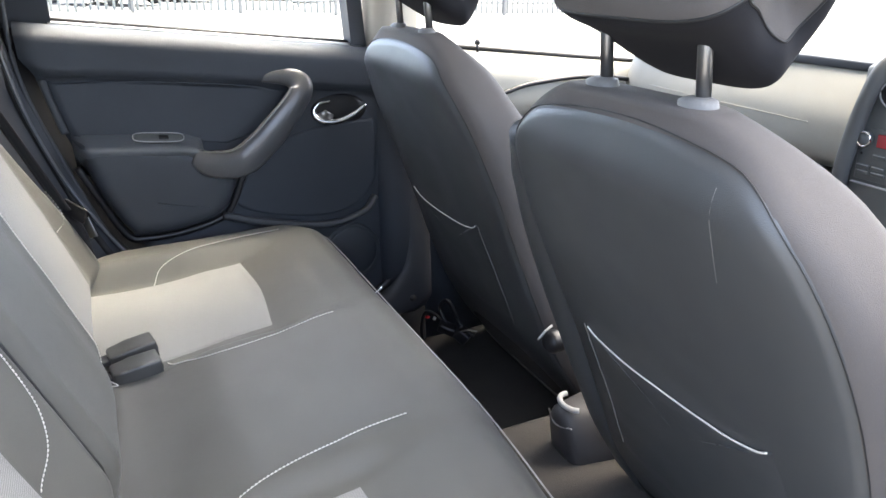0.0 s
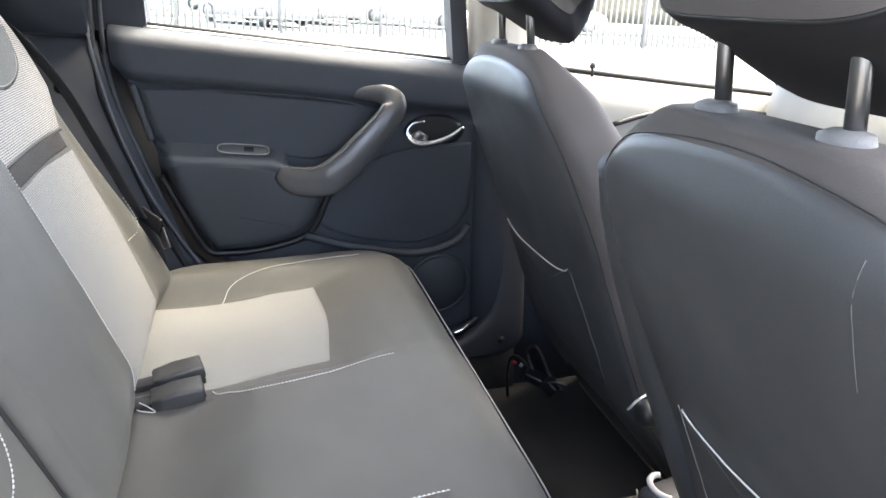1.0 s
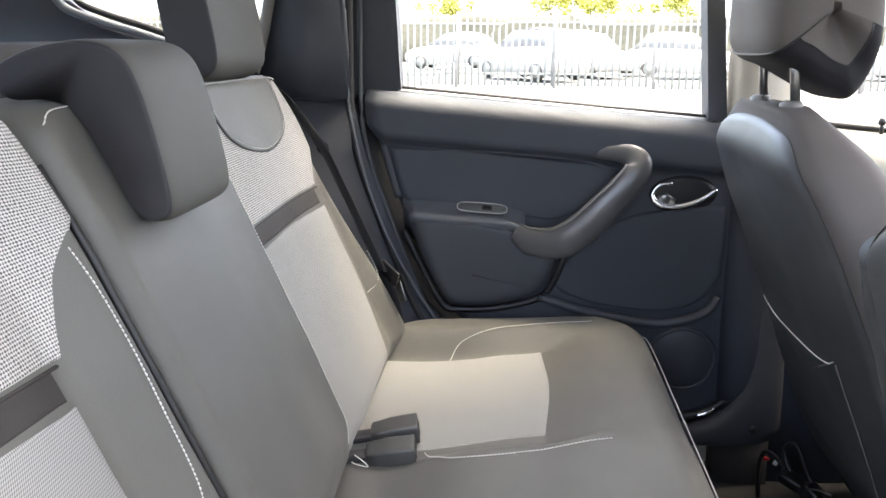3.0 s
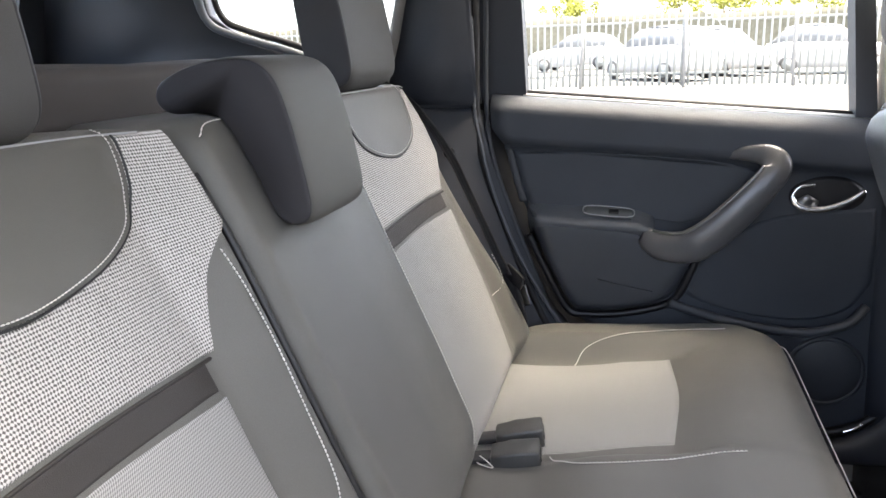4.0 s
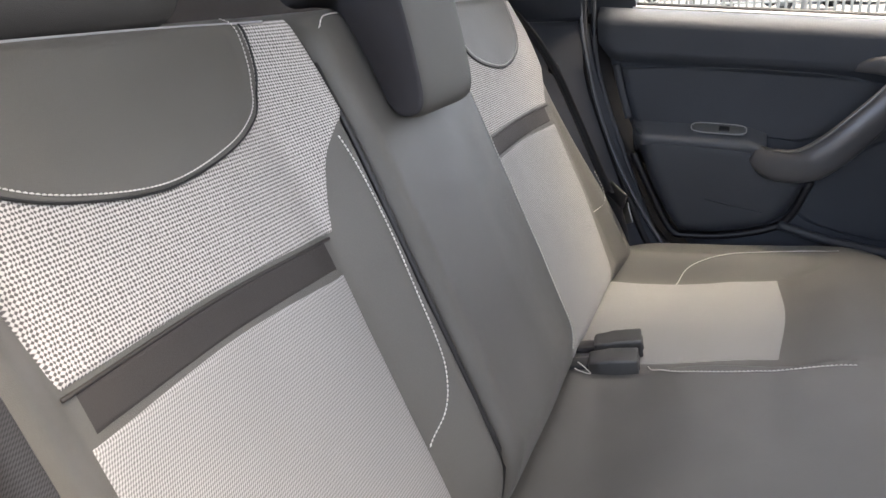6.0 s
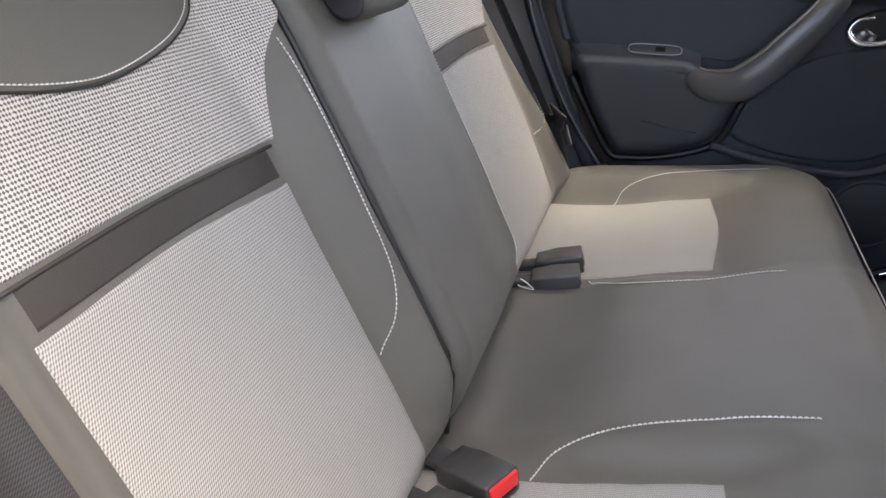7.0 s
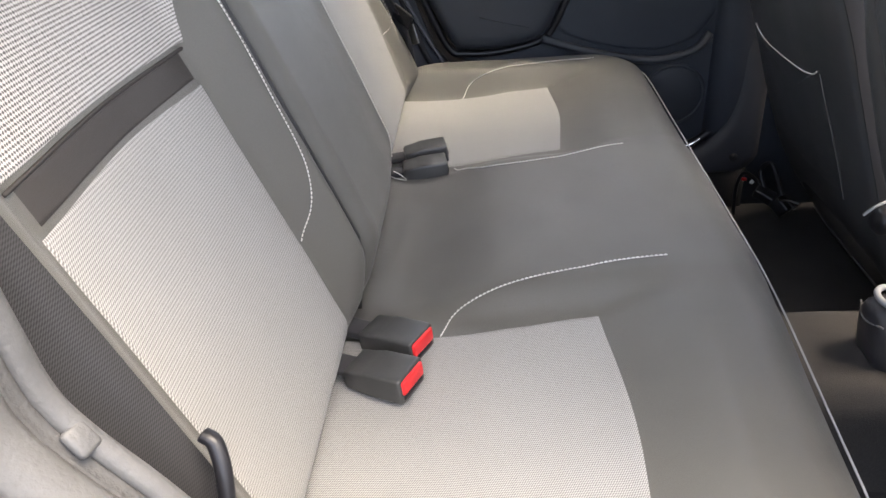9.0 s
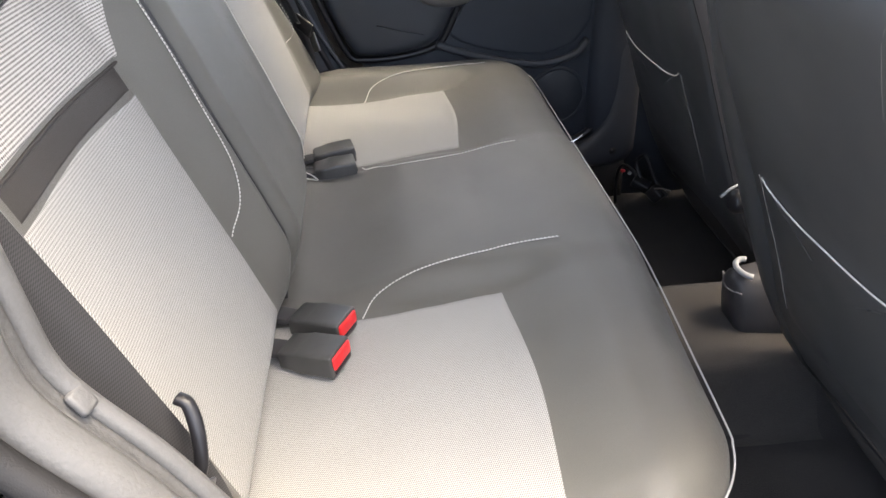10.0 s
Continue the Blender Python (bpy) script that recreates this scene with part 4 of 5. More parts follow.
# ---- belts and buckles ----
def buckle(at, yaw, pitch, red):
    t = thing("belt_buckle", at, "black plastic belt buckle with a red release button" if red else "black plastic belt buckle on a short strap", "belt buckle", "rear belt buckles")
    m = pose(*at, 0, pitch, yaw)
    rings = []
    for x, w, h in ((-0.072, 0.017, 0.008), (-0.069, 0.0210, 0.0112), (-0.055, 0.0220, 0.0124), (-0.046, 0.0226, 0.0138), (-0.043, 0.0229, 0.0148), (-0.02, 0.0230, 0.0150), (-0.003, 0.0232, 0.0150), (-0.0008, 0.0229, 0.0146), (0.0, 0.0215, 0.0132)):
        rings.append([m @ Vector((x, w * math.copysign(abs(math.cos(a)) ** 0.2, math.cos(a)), h * math.copysign(abs(math.sin(a)) ** 0.2, math.sin(a)))) for a in (2 * math.pi * (k + 0.5) / 32 for k in range(32))])
    body = part("body", loft(rings), BUCKLE, t)
    if red:
        part("release_button", rbox(-0.003, 0.0030, -0.0195, 0.0195, -0.0045, 0.0115, 0.002, 2, m), RED, t, "bright red release button")
        part("slot", rbox(-0.002, 0.0012, -0.018, 0.018, -0.0110, -0.0065, 0.001, 2, m), PLASTIC_BLACK, t)
    else:
        part("slot", rbox(-0.002, 0.0015, -0.018, 0.018, -0.004, 0.004, 0.001, 2, m), PLASTIC_BLACK, t)
    part("strap", rbox(-0.13, -0.066, -0.014, 0.014, -0.004, 0.004, 0.002, 2, m), WEBBING, t)
    return t


buckle((-0.199, -0.288, 0.724), -27, -4, True)
buckle((-0.205, -0.352, 0.728), -25, -5, True)
buckle((-0.194, 0.250, 0.723), 10, -5, False)
buckle((-0.191, 0.192, 0.718), 8, -3, False)


tag = thing("strap_label", (-0.265, 0.165, 0.712), "thin pale label loop below the black buckles", "label")
part("loop", sweep(spline([(-0.285, 0.172, 0.712), (-0.274, 0.160, 0.713), (-0.256, 0.160, 0.709), (-0.266, 0.166, 0.716), (-0.277, 0.172, 0.720)], 6), 0.0012, 6, 0.5), THREAD, tag)


def webbing(name, line, width, side_dir, ob):
    """A flat belt along a line."""
    pts = [Vector(p) for p in line]
    rings = []
    for i, p in enumerate(pts):
        w = Vector(side_dir[min(i, len(side_dir) - 1)] if isinstance(side_dir, list) else side_dir).normalized() * width / 2
        d = (pts[min(i + 1, len(pts) - 1)] - pts[max(i - 1, 0)]).normalized()
        nrm = d.cross(w).normalized() * 0.0006
        rings.append([p - w + nrm, p - w * 0.33 + nrm * 1.2, p + w * 0.33 + nrm * 1.2, p + w + nrm, p + w - nrm, p + w * 0.33 - nrm, p - w * 0.33 - nrm, p - w - nrm])
    return part(name, loft(rings, True, True, True), WEBBING, ob)


belt_l = thing("seat_belt", (-0.29, 0.63, 0.80), "dark woven rear seat belt hanging beside the far backrest", "seat belt", "rear seat belts")
webbing("webbing", spline([(-0.62, 0.590, 1.345), (-0.545, 0.598, 1.268), (-0.468, 0.612, 1.202), (-0.410, 0.620, 1.113), (-0.373, 0.620, 1.028), (-0.327, 0.618, 0.914), (-0.306, 0.618, 0.862)], 8), 0.036, (0.58, -0.78, 0.26), belt_l)
webbing("lower_webbing", spline([(-0.306, 0.618, 0.862), (-0.298, 0.628, 0.82), (-0.29, 0.635, 0.77), (-0.285, 0.64, 0.70)], 8), 0.044, (0.75, -0.55, 0.1), belt_l)
part("tongue", rbox(-0.026, 0.026, -0.003, 0.003, -0.016, 0.016, 0.0025, 2, pose(-0.290, 0.606, 0.862, 0, 25, -40)), PLASTIC_BLACK, belt_l)
part("tongue_plate", rbox(-0.010, 0.010, -0.0015, 0.0015, -0.036, 0.004, 0.0012, 2, pose(-0.274, 0.602, 0.842, 0, -20, -40)), STEEL, belt_l, "bare steel tongue plate")

belt_r = thing("seat_belt", (-0.30, -0.60, 0.80), "dark woven rear seat belt with steel tongue by the doorway", "seat belt", "rear seat belts")
webbing("webbing", spline([(-0.468, -0.626, 1.26), (-0.430, -0.624, 1.16), (-0.396, -0.622, 1.07), (-0.361, -0.621, 0.98), (-0.335, -0.620, 0.91), (-0.317, -0.619, 0.86), (-0.300, -0.618, 0.80), (-0.29, -0.618, 0.72)], 10), 0.052, (0.68, 0.62, 0.26), belt_r)
loop_pts = [(-0.300, -0.604, 0.905), (-0.292, -0.608, 0.901), (-0.287, -0.618, 0.884), (-0.287, -0.627, 0.862), (-0.292, -0.632, 0.845)]
part("tongue", sweep(spline(loop_pts, 8), 0.0055, 12, 0.8), PLASTIC_BLACK, belt_r)
part("tongue_plate", rbox(-0.012, 0.012, -0.0015, 0.0015, -0.03, 0.012, 0.0012, 2, pose(-0.290, -0.636, 0.838, 0, 25, 55)), STEEL, belt_r, "bare steel tongue plate")
part("tongue_window", rbox(-0.005, 0.005, -0.002, 0.002, -0.006, 0.006, 0.001, 2, pose(-0.290, -0.6365, 0.841, 0, 25, 55)), PLASTIC_BLACK, belt_r)


# ---- front seats ----
def front_seat(yc, dx, lean, label, outer, hem_drop=0.0):
    """A front seat seen from behind; dx shifts it forward, lean is the backrest's recline."""
    t = thing("front_seat", (0.62 + dx, yc, 0.40), label, "car seat", "front seats")
    n = 4.2

    def half(z):
        low = 0.26 + 0.018 * smooth(0.80, 0.55, z)
        return low * (1 - max(0.0, (z - 0.85) / 0.345) ** 4.0) ** 0.4545

    def thick(z):
        return 0.19 - 0.06 * smooth(0.90, 1.12, z) - 0.08 * smooth(1.10, 1.19, z) - 0.06 * smooth(0.44, 0.365, z)

    def rear(z):
        return 0.375 + dx - (z - 0.85) * lean + 0.04 * smooth(1.10, 1.19, z) + 0.02 * smooth(0.44, 0.365, z) + 0.035 * smooth(0.60, 0.40, z)

    def face(y, z, h=0.0):
        """The rear face of the backrest."""
        u = min(abs(y) / half(z), 0.999)
        x = rear(z) + thick(z) / 2 * (1 - (1 - u ** n) ** (1 / n))
        folds = 0.0035 * noise.noise((y * 5, z * 9, yc * 7)) + 0.0012 * noise.noise((y * 16, z * 22, yc * 3))
        return Vector((x - h - max(folds, -0.002), yc + y, z))

    rings = []
    zs = [0.365, 0.38, 0.41, 0.45, 0.50, 0.55, 0.60] + [0.64 + 0.02 * k for k in range(25)] + [1.13, 1.145, 1.158, 1.168, 1.176, 1.182]
    for z in zs:
        w, th, xr = half(z), thick(z), rear(z)
        ring = []
        for k in range(56):
            a = 2 * math.pi * k / 56
            cy, sx = math.cos(a), math.sin(a)
            ring.append(Vector((xr + th / 2 + th / 2 * math.copysign(abs(sx) ** (2 / n), sx), yc + w * math.copysign(abs(cy) ** (2 / n), cy), z)))
        rings.append(ring)
    part("backrest", loft(rings), SIDE_CLOTH, t)

    def rim(k):
        pts = [(half(z) * 0.93 * k, z) for z in (0.385 + 0.01525 * i for i in range(51))]
        w = half(1.1475) * 0.93 * k
        top = [(w * (1 - 2 * i / 30), 1.1475 + 0.019 * (1 - (1 - 2 * i / 30) ** 2)) for i in range(1, 30)]
        ring = pts + top + [(-u, z) for u, z in reversed(pts)]
        for _ in range(6):
            ring = ring[:1] + [((a[0] + 2 * b[0] + c[0]) / 4, (a[1] + 2 * b[1] + c[1]) / 4) for a, b, c in zip(ring, ring[1:], ring[2:])] + ring[-1:]
        return ring

    edge = rim(1.0)
    part("back_panel", panel(lambda u, v, h: face(u, v, h), edge, lambda u, v: 0.0, 0.004, 44, 0.002), LEATHER, t, "smooth dark grey vinyl back panel")
    part("panel_piping", sweep([face(u, z, 0.002) for u, z in edge], 0.0007, 6, up=(1, 0, 0)), DARK_PIPING, t)

    if outer < 0:
        roll = [(0.46, 0.245, 0.030), (0.52, 0.256, 0.042), (0.62, 0.263, 0.048), (0.75, 0.267, 0.050), (0.88, 0.262, 0.048), (0.98, 0.250, 0.043), (1.06, 0.228, 0.034), (1.11, 0.205, 0.020)]
        line = spline([(rear(z) + 0.008 + r, yc + w, z) for z, w, r in roll], 6)
        part("side_bolster", sweep(line, [float(np.interp(p.z, [z for z, w, r in roll], [r for z, w, r in roll])) for p in line], 24, up=(0, 1, 0)), LEATHER, t)
    else:
        part("lower_hem", sweep([face(-0.20 + 0.013 * k, 0.390 + 0.012 * ((k - 15) / 15) ** 4, 0.004) for k in range(31)], 0.0016, 6), GREY_TRIM, t, "grey piping along the lower hem")

    # map pocket
    hem = [(-0.158, 0.868), (-0.13, 0.852), (-0.06, 0.842), (0.06, 0.842), (0.13, 0.852), (0.158, 0.868)]
    hem = [(p.x, p.y) for p in spline([(a, b - hem_drop, 0) for a, b in hem], 6)]
    pocket_line = outline([hem, [hem[-1], (0.172, 0.76), (0.176, 0.66), (0.170, 0.615)], [(0.170, 0.615), (0.08, 0.606), (0.0, 0.604), (-0.08, 0.606), (-0.170, 0.615)], [(-0.170, 0.615), (-0.176, 0.66), (-0.172, 0.76), hem[0]]], 4)
    pk = part("map_pocket", panel(lambda u, v, h: face(u, v, h), pocket_line, lambda u, v: 0.0032, 0.0040, 40, 0.0, 9.0), LEATHER, t, "stitched dark vinyl map pocket")
    part("pocket_hem", sweep([face(a, b, 0.0066) for a, b in hem[2:-2]], 0.0012, 6), THREAD, pk, "pale piping along the pocket mouth")
    for u in (-outer,):
        part("pocket_seam", sweep([face(u * (0.160 + 0.0004 * k), 0.862 - hem_drop - 0.01 * k, 0.0058) for k in range(23)], 0.0008, 6, up=(1, 0, 0)), GREY_TRIM, pk)
    if outer < 0:
        part("panel_seam", sweep([face(outer * (0.142 - 0.0009 * k), 1.132 - 0.01 * k, 0.0036) for k in range(10)], 0.0006, 6, up=(1, 0, 0)), GREY_TRIM, t)

    # head restraint on two rods
    top = Vector((rear(1.15) + 0.030, yc, 1.178))
    for d in (-0.07, 0.07):
        part("rod", sweep([top + Vector((0.012, d, -0.03)), top + Vector((-0.014 * 0 + 0.0, d, 0.13))], 0.0068, 14, up=(1, 0, 0)), STEEL, t)
        part("collar", sweep([top + Vector((0.006, d, -0.012)), top + Vector((0.004, d, 0.002)), top + Vector((0.003, d, 0.009)), top + Vector((0.003, d, 0.012))], [0.019, 0.021, 0.020, 0.011], 18, 0.72, up=(1, 0, 0)), GREY_TRIM, t)
    prof = [(p.x, p.y) for p in spline([(-0.038, 0.072, 0), (-0.046, 0.125, 0), (-0.036, 0.24, 0), (0.0, 0.275, 0), (0.06, 0.265, 0), (0.10, 0.18, 0), (0.106, 0.06, 0), (0.088, 0.010, 0), (0.062, 0.012, 0), (0.0, 0.050, 0)], 6, True)]
    rings = rest_rings(Matrix.Translation(top + Vector((0.0, 0, 0.004))), 0.270, prof, 48, 4.5, 0.93, 0.22, 0.01, 0.09)
    hr = part("head_restraint", loft([r[:35] for r in rings], False, False), SIDE_CLOTH, t, "dark cloth head restraint")
    # the underside gets a much darker colour than the pad
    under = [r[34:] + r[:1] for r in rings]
    part("underside", loft(under[3:-3], False, False), UNDER, hr, "underside, much darker than the rest")
    for some in (under[:4], under[-4:]):
        part("side_panel", loft(some, False, False), SIDE_CLOTH, hr)
        part("seam_piping", sweep(some[-1] if some[0] is under[0] else some[0], 0.0013, 6), DARK_PIPING, hr)
    part("seam_piping", sweep([r[0] for r in rings], 0.0016, 6), DARK_PIPING, hr)
    for r in (rings[0], rings[-1]):
        part("side_panel", mesh_of(r, [tuple(range(len(r)))], False), SIDE_CLOTH, hr)

    # cushion and base
    cush = padded(lambda u, v, h: Vector((u, yc + v, h)), 0.53 + dx, 0.98 + dx, -0.25, 0.25, lambda u, v: 0.665 + 0.03 * smooth(0.5, 0.9, u) + 0.03 * smooth(0.15, 0.22, abs(v)), 0.05, -0.50, 0.06, 30, 30)
    part("cushion", cush, SEAT_BASE, t)
    part("base_frame", rbox(0.66 + dx, 0.93 + dx, yc - 0.22, yc + 0.22, 0.42, 0.50, 0.012), PLASTIC_BLACK, t)
    for d in (-0.20, 0.20):
        part("rail", rbox(0.66 + dx, 0.98 + dx, yc + d - 0.018, yc + d + 0.018, 0.365, 0.425, 0.006), PLASTIC_BLACK, t)
    return t


front_seat(0.408, 0.022, 0.36, "dark grey front passenger seat with a stitched map pocket", 1, 0.034)
front_seat(-0.372, -0.045, 0.40, "dark grey driver's seat with a stitched map pocket", -1, 0.010)

# ---- middle console ----
console = thing("centre_console", (0.70, 0.01, 0.45), "dark plastic console end between front seats, pale cup ring", "console")
rings = []
for x, w, z1 in ((0.432, 0.020, 0.535), (0.436, 0.031, 0.548), (0.446, 0.038, 0.555), (0.47, 0.042, 0.558), (0.60, 0.058, 0.58), (0.85, 0.08, 0.62), (1.02, 0.085, 0.66)):
    ring = []
    for k in range(25):
        a = math.pi * k / 24
        c, s = math.cos(a), math.sin(a)
        z = 0.43 + (z1 - 0.43) * s ** 0.45
        ring.append((x + (0.56 - z) * (0.18 if x < 0.5 else 0.0), 0.01 + w * (1.18 - 0.3 * s) * math.copysign(abs(c) ** 0.6, c), z))
    rings.append(ring)
part("body", loft(rings), CONSOLE, console)
ring_line = [Vector((0.472 + 0.021 * math.cos(a), 0.009 + 0.030 * math.sin(a), 0.561)) for a in (math.pi * (0.40 + 1.0 * k / 16) for k in range(17))]
part("cup_ring", sweep(ring_line, 0.0050, 8), PIPING, console, "pale grey cup holder ring")
part("fold", sweep(spline([(0.447, 0.048, 0.532), (0.436, 0.01, 0.525), (0.447, -0.026, 0.532)], 6), 0.0016, 6), GREY_TRIM, console)
brake = thing("hand_brake", (0.62, 0.04, 0.62), "dark plastic hand brake lever beside the seats", "hand brake")
part("lever", sweep(spline([(0.80, 0.02, 0.59), (0.66, 0.025, 0.615), (0.55, 0.028, 0.638)], 6), 0.010, 12), PLASTIC_BLACK, brake)
part("grip", sweep(spline([(0.57, 0.028, 0.634), (0.50, 0.027, 0.660), (0.45, 0.026, 0.682), (0.418, 0.025, 0.684)], 6), [0.011] * 6 + [0.015] * 6 + [0.021] * 5 + [0.017, 0.009], 14), PLASTIC_BLACK, brake)
part("release_button", sweep([(0.404, 0.025, 0.695), (0.418, 0.025, 0.708), (0.432, 0.025, 0.716)], 0.0022, 8), PIPING, brake, "pale release button")

# ---- dashboard ----
dash = thing("dashboard", (1.2, 0.0, 0.9), "pale grey plastic dashboard with a dark upper seam", "dashboard")
prof = [(p.x, p.y) for p in spline([(1.46, 1.085, 0), (1.30, 1.112, 0), (1.17, 1.114, 0), (1.11, 1.098, 0), (1.080, 1.05, 0), (1.062, 0.99, 0), (1.07, 0.93, 0), (1.12, 0.89, 0), (1.22, 0.80, 0), (1.30, 0.60, 0), (1.46, 0.55, 0)], 6, True)]
part("body", extruded(prof, -0.72, 0.72, 30, 0.03), DASH, dash)
part("upper_seam", rbox(1.100, 1.14, -0.68, 0.68, 1.094, 1.112, 0.004, 2, None), PLASTIC, dash)
part("glove_line", sweep([(1.062, 0.10, 0.990), (1.066, 0.35, 0.992), (1.075, 0.6, 0.995)], 0.0010, 6), DASH, dash)
part("lower_tray", rbox(1.05, 1.25, 0.0, 0.66, 0.86, 0.90, 0.01), PLASTIC_BLACK, dash)
stack = thing("centre_stack", (1.0, -0.15, 0.9), "dark grey radio and vent panel with a silver knob", "radio")
part("face", rbox(0.997, 1.12, -0.30, -0.052, 0.80, 1.125, 0.012, 3), STACK, stack)
bezel = spline([(1.03, -0.125, 1.165), (0.995, -0.093, 1.126), (0.986, -0.078, 1.081), (0.984, -0.065, 1.026), (0.984, -0.056, 0.974), (0.986, -0.050, 0.935), (0.992, -0.045, 0.88), (1.005, -0.043, 0.82)], 6)
part("bezel", sweep(bezel, 0.0145, 14, 1.0), BEZEL, stack, "curved dark grey surround of the panel")
part("radio_panel", rbox(0.9945, 1.0, -0.285, -0.068, 0.927, 1.021, 0.003, 2), STACK, stack)
part("display", rbox(0.991, 0.999, -0.19, -0.103, 0.989, 1.012, 0.002), surface("red_display", (0.30, 0.03, 0.04), 0.2, bump=0), stack, "dim red display")
knob = part("volume_knob", sweep([(0.998, -0.083, 1.001), (0.984, -0.083, 1.001), (0.981, -0.083, 1.001)], [0.0125, 0.0115, 0.009], 24, up=(0, 0, 1)), STACK, stack)
part("knob_ring", sweep([Vector((0.984, -0.083 + 0.0125 * math.cos(a), 1.001 + 0.0125 * math.sin(a))) for a in (2 * math.pi * k / 28 for k in range(28))], 0.0024, 8, closed=True), CHROME, knob, "bright ring round the knob")
part("pin_hole", sweep([(0.9955, -0.077, 0.974), (0.9930, -0.077, 0.974)], 0.0022, 8, up=(0, 0, 1)), PLASTIC_BLACK, stack)
for z, y0, n in ((0.973, -0.100, 3), (0.952, -0.072, 5), (0.942, -0.073, 5)):
    for k in range(n):
        part("button", rbox(0.991, 0.996, y0 - 0.025 - k * 0.029, y0 - k * 0.029, z - 0.0035, z + 0.0035, 0.0015, 2), STACK, stack)
        part("button_edge", rbox(0.9902, 0.993, y0 - 0.024 - k * 0.029, y0 - 0.001 - k * 0.029, z + 0.0018, z + 0.0030, 0.0004, 1), PIPING, stack)
part("trim_strip", rbox(0.989, 0.9965, -0.27, -0.067, 0.920, 0.9225, 0.001), PIPING, stack)
for y in (-0.128, -0.225):
    v = part("air_vent", sweep([(0.998, y, 1.082), (0.988, y, 1.082), (0.992, y, 1.082)], [0.034, 0.032, 0.023], 24, 0.75, up=(0, 0, 1)), PLASTIC_BLACK, stack)
    part("vent_rim", sweep([Vector((0.989, y + 0.033 * math.cos(a), 1.082 + 0.025 * math.sin(a))) for a in (2 * math.pi * k / 28 for k in range(28))], 0.002, 6, closed=True), PIPING, v)

# ---- luggage cover ----
cover = thing("luggage_cover", (-0.85, 0.0, 1.22), "dark roller luggage cover behind the rear seat", "luggage cover")
part("sheet", padded(lambda u, v, h: Vector((u, v, h)), -1.32, -0.61, -0.62, 0.62, lambda u, v: 1.306 + 0.012 * smooth(-0.6, -0.9, u) - 0.003 * math.sin(v * 9), 0.008, -1.292, 0.02, 20, 20), COVER, cover)
part("front_wall", rbox(-0.645, -0.590, -0.62, 0.62, 0.60, 1.304, 0.018, 5), COVER, cover)

# right doorway: seal and pillar trim beside the camera
lip = spline([(-0.385, -0.65, 1.45), (-0.372, -0.65, 1.25), (-0.3575, -0.65, 1.11), (-0.353, -0.65, 1.064), (-0.349, -0.65, 1.02), (-0.3445, -0.65, 0.985), (-0.332, -0.65, 0.958), (-0.30, -0.65, 0.912), (-0.275, -0.65, 0.868), (-0.21, -0.65, 0.74), (-0.12, -0.65, 0.58)], 10)
over, out = Vector((-0.355, -0.935, 0.0)), Vector((0.82, -0.31, 0.47))


def moulding(profile):
    """A strip along the doorway; each point of the profile is its way outward and its height."""
    return loft([[p + over * a + out * b for a, b in profile] for p in lip], True, True)


structure("pillar_trim_right", moulding([(-0.012, -0.045), (-0.004, -0.020), (-0.003, -0.006), (-0.001, -0.001), (0.003, 0.001), (0.009, 0.0005), (0.0115, -0.002), (0.0125, -0.006), (0.0125, -0.045)]), DOOR_EDGE, "grey plastic inner lip of the open rear doorway", "trim")
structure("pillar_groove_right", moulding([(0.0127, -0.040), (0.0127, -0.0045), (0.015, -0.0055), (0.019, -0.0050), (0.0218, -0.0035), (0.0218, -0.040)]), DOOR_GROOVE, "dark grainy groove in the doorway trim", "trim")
structure("pillar_edge_right", moulding([(0.022, -0.040), (0.022, -0.003), (0.026, 0.000), (0.034, 0.0025), (0.042, 0.002), (0.049, -0.001), (0.053, -0.006), (0.054, -0.014), (0.054, -0.040)]), DOOR_EDGE, "grey plastic edge trim of the open rear doorway", "trim")
structure("trim_clip", rbox(-0.003, 0.004, -0.010, 0.005, -0.010, 0.008, 0.003, 3, pose(-0.336, -0.656, 0.957, 0, -35, -15)), DOOR_EDGE, "raised grey clip on the doorway trim", "trim")
trim = [p + over * 0.036 for p in lip]
structure("door_seal_right", sweep([p + over * 0.028 - out * 0.012 for p in trim], 0.011, 8), RUBBER, "black rubber seal of the open rear doorway", "seal")
structure("body_edge_right", sweep([p + over * 0.085 - out * 0.085 for p in trim], 0.046, 12), PLASTIC_BLACK, "dark body edge of the rear doorway", "trim")

# connectors under the front passenger seat
wires = thing("wiring_connector", (0.47, 0.56, 0.37), "small red plug and pale glints on black wiring under the seat", "connector")
part("red_plug", rbox(-0.006, 0.006, -0.0035, 0.0035, -0.0025, 0.0025, 0.001, 2, pose(0.440, 0.597, 0.476, 20, 15, 30)), RED, wires, "red plastic plug")
# pale piece drawn for a white glint on the wires
part("white_plug", rbox(-0.008, 0.008, -0.004, 0.004, -0.003, 0.003, 0.002, 2, pose(0.452, 0.578, 0.480, 10, -30, 40)), PIPING, wires, "pale piece for a white glint on the wiring")
part("housing", rbox(-0.022, 0.022, -0.014, 0.014, -0.012, 0.012, 0.005, 3, pose(0.470, 0.545, 0.462, 15, 20, -35)), PLASTIC_BLACK, wires)
part("housing", rbox(-0.018, 0.018, -0.016, 0.016, -0.016, 0.016, 0.005, 3, pose(0.500, 0.520, 0.448, 0, 35, -50)), PLASTIC_BLACK, wires)
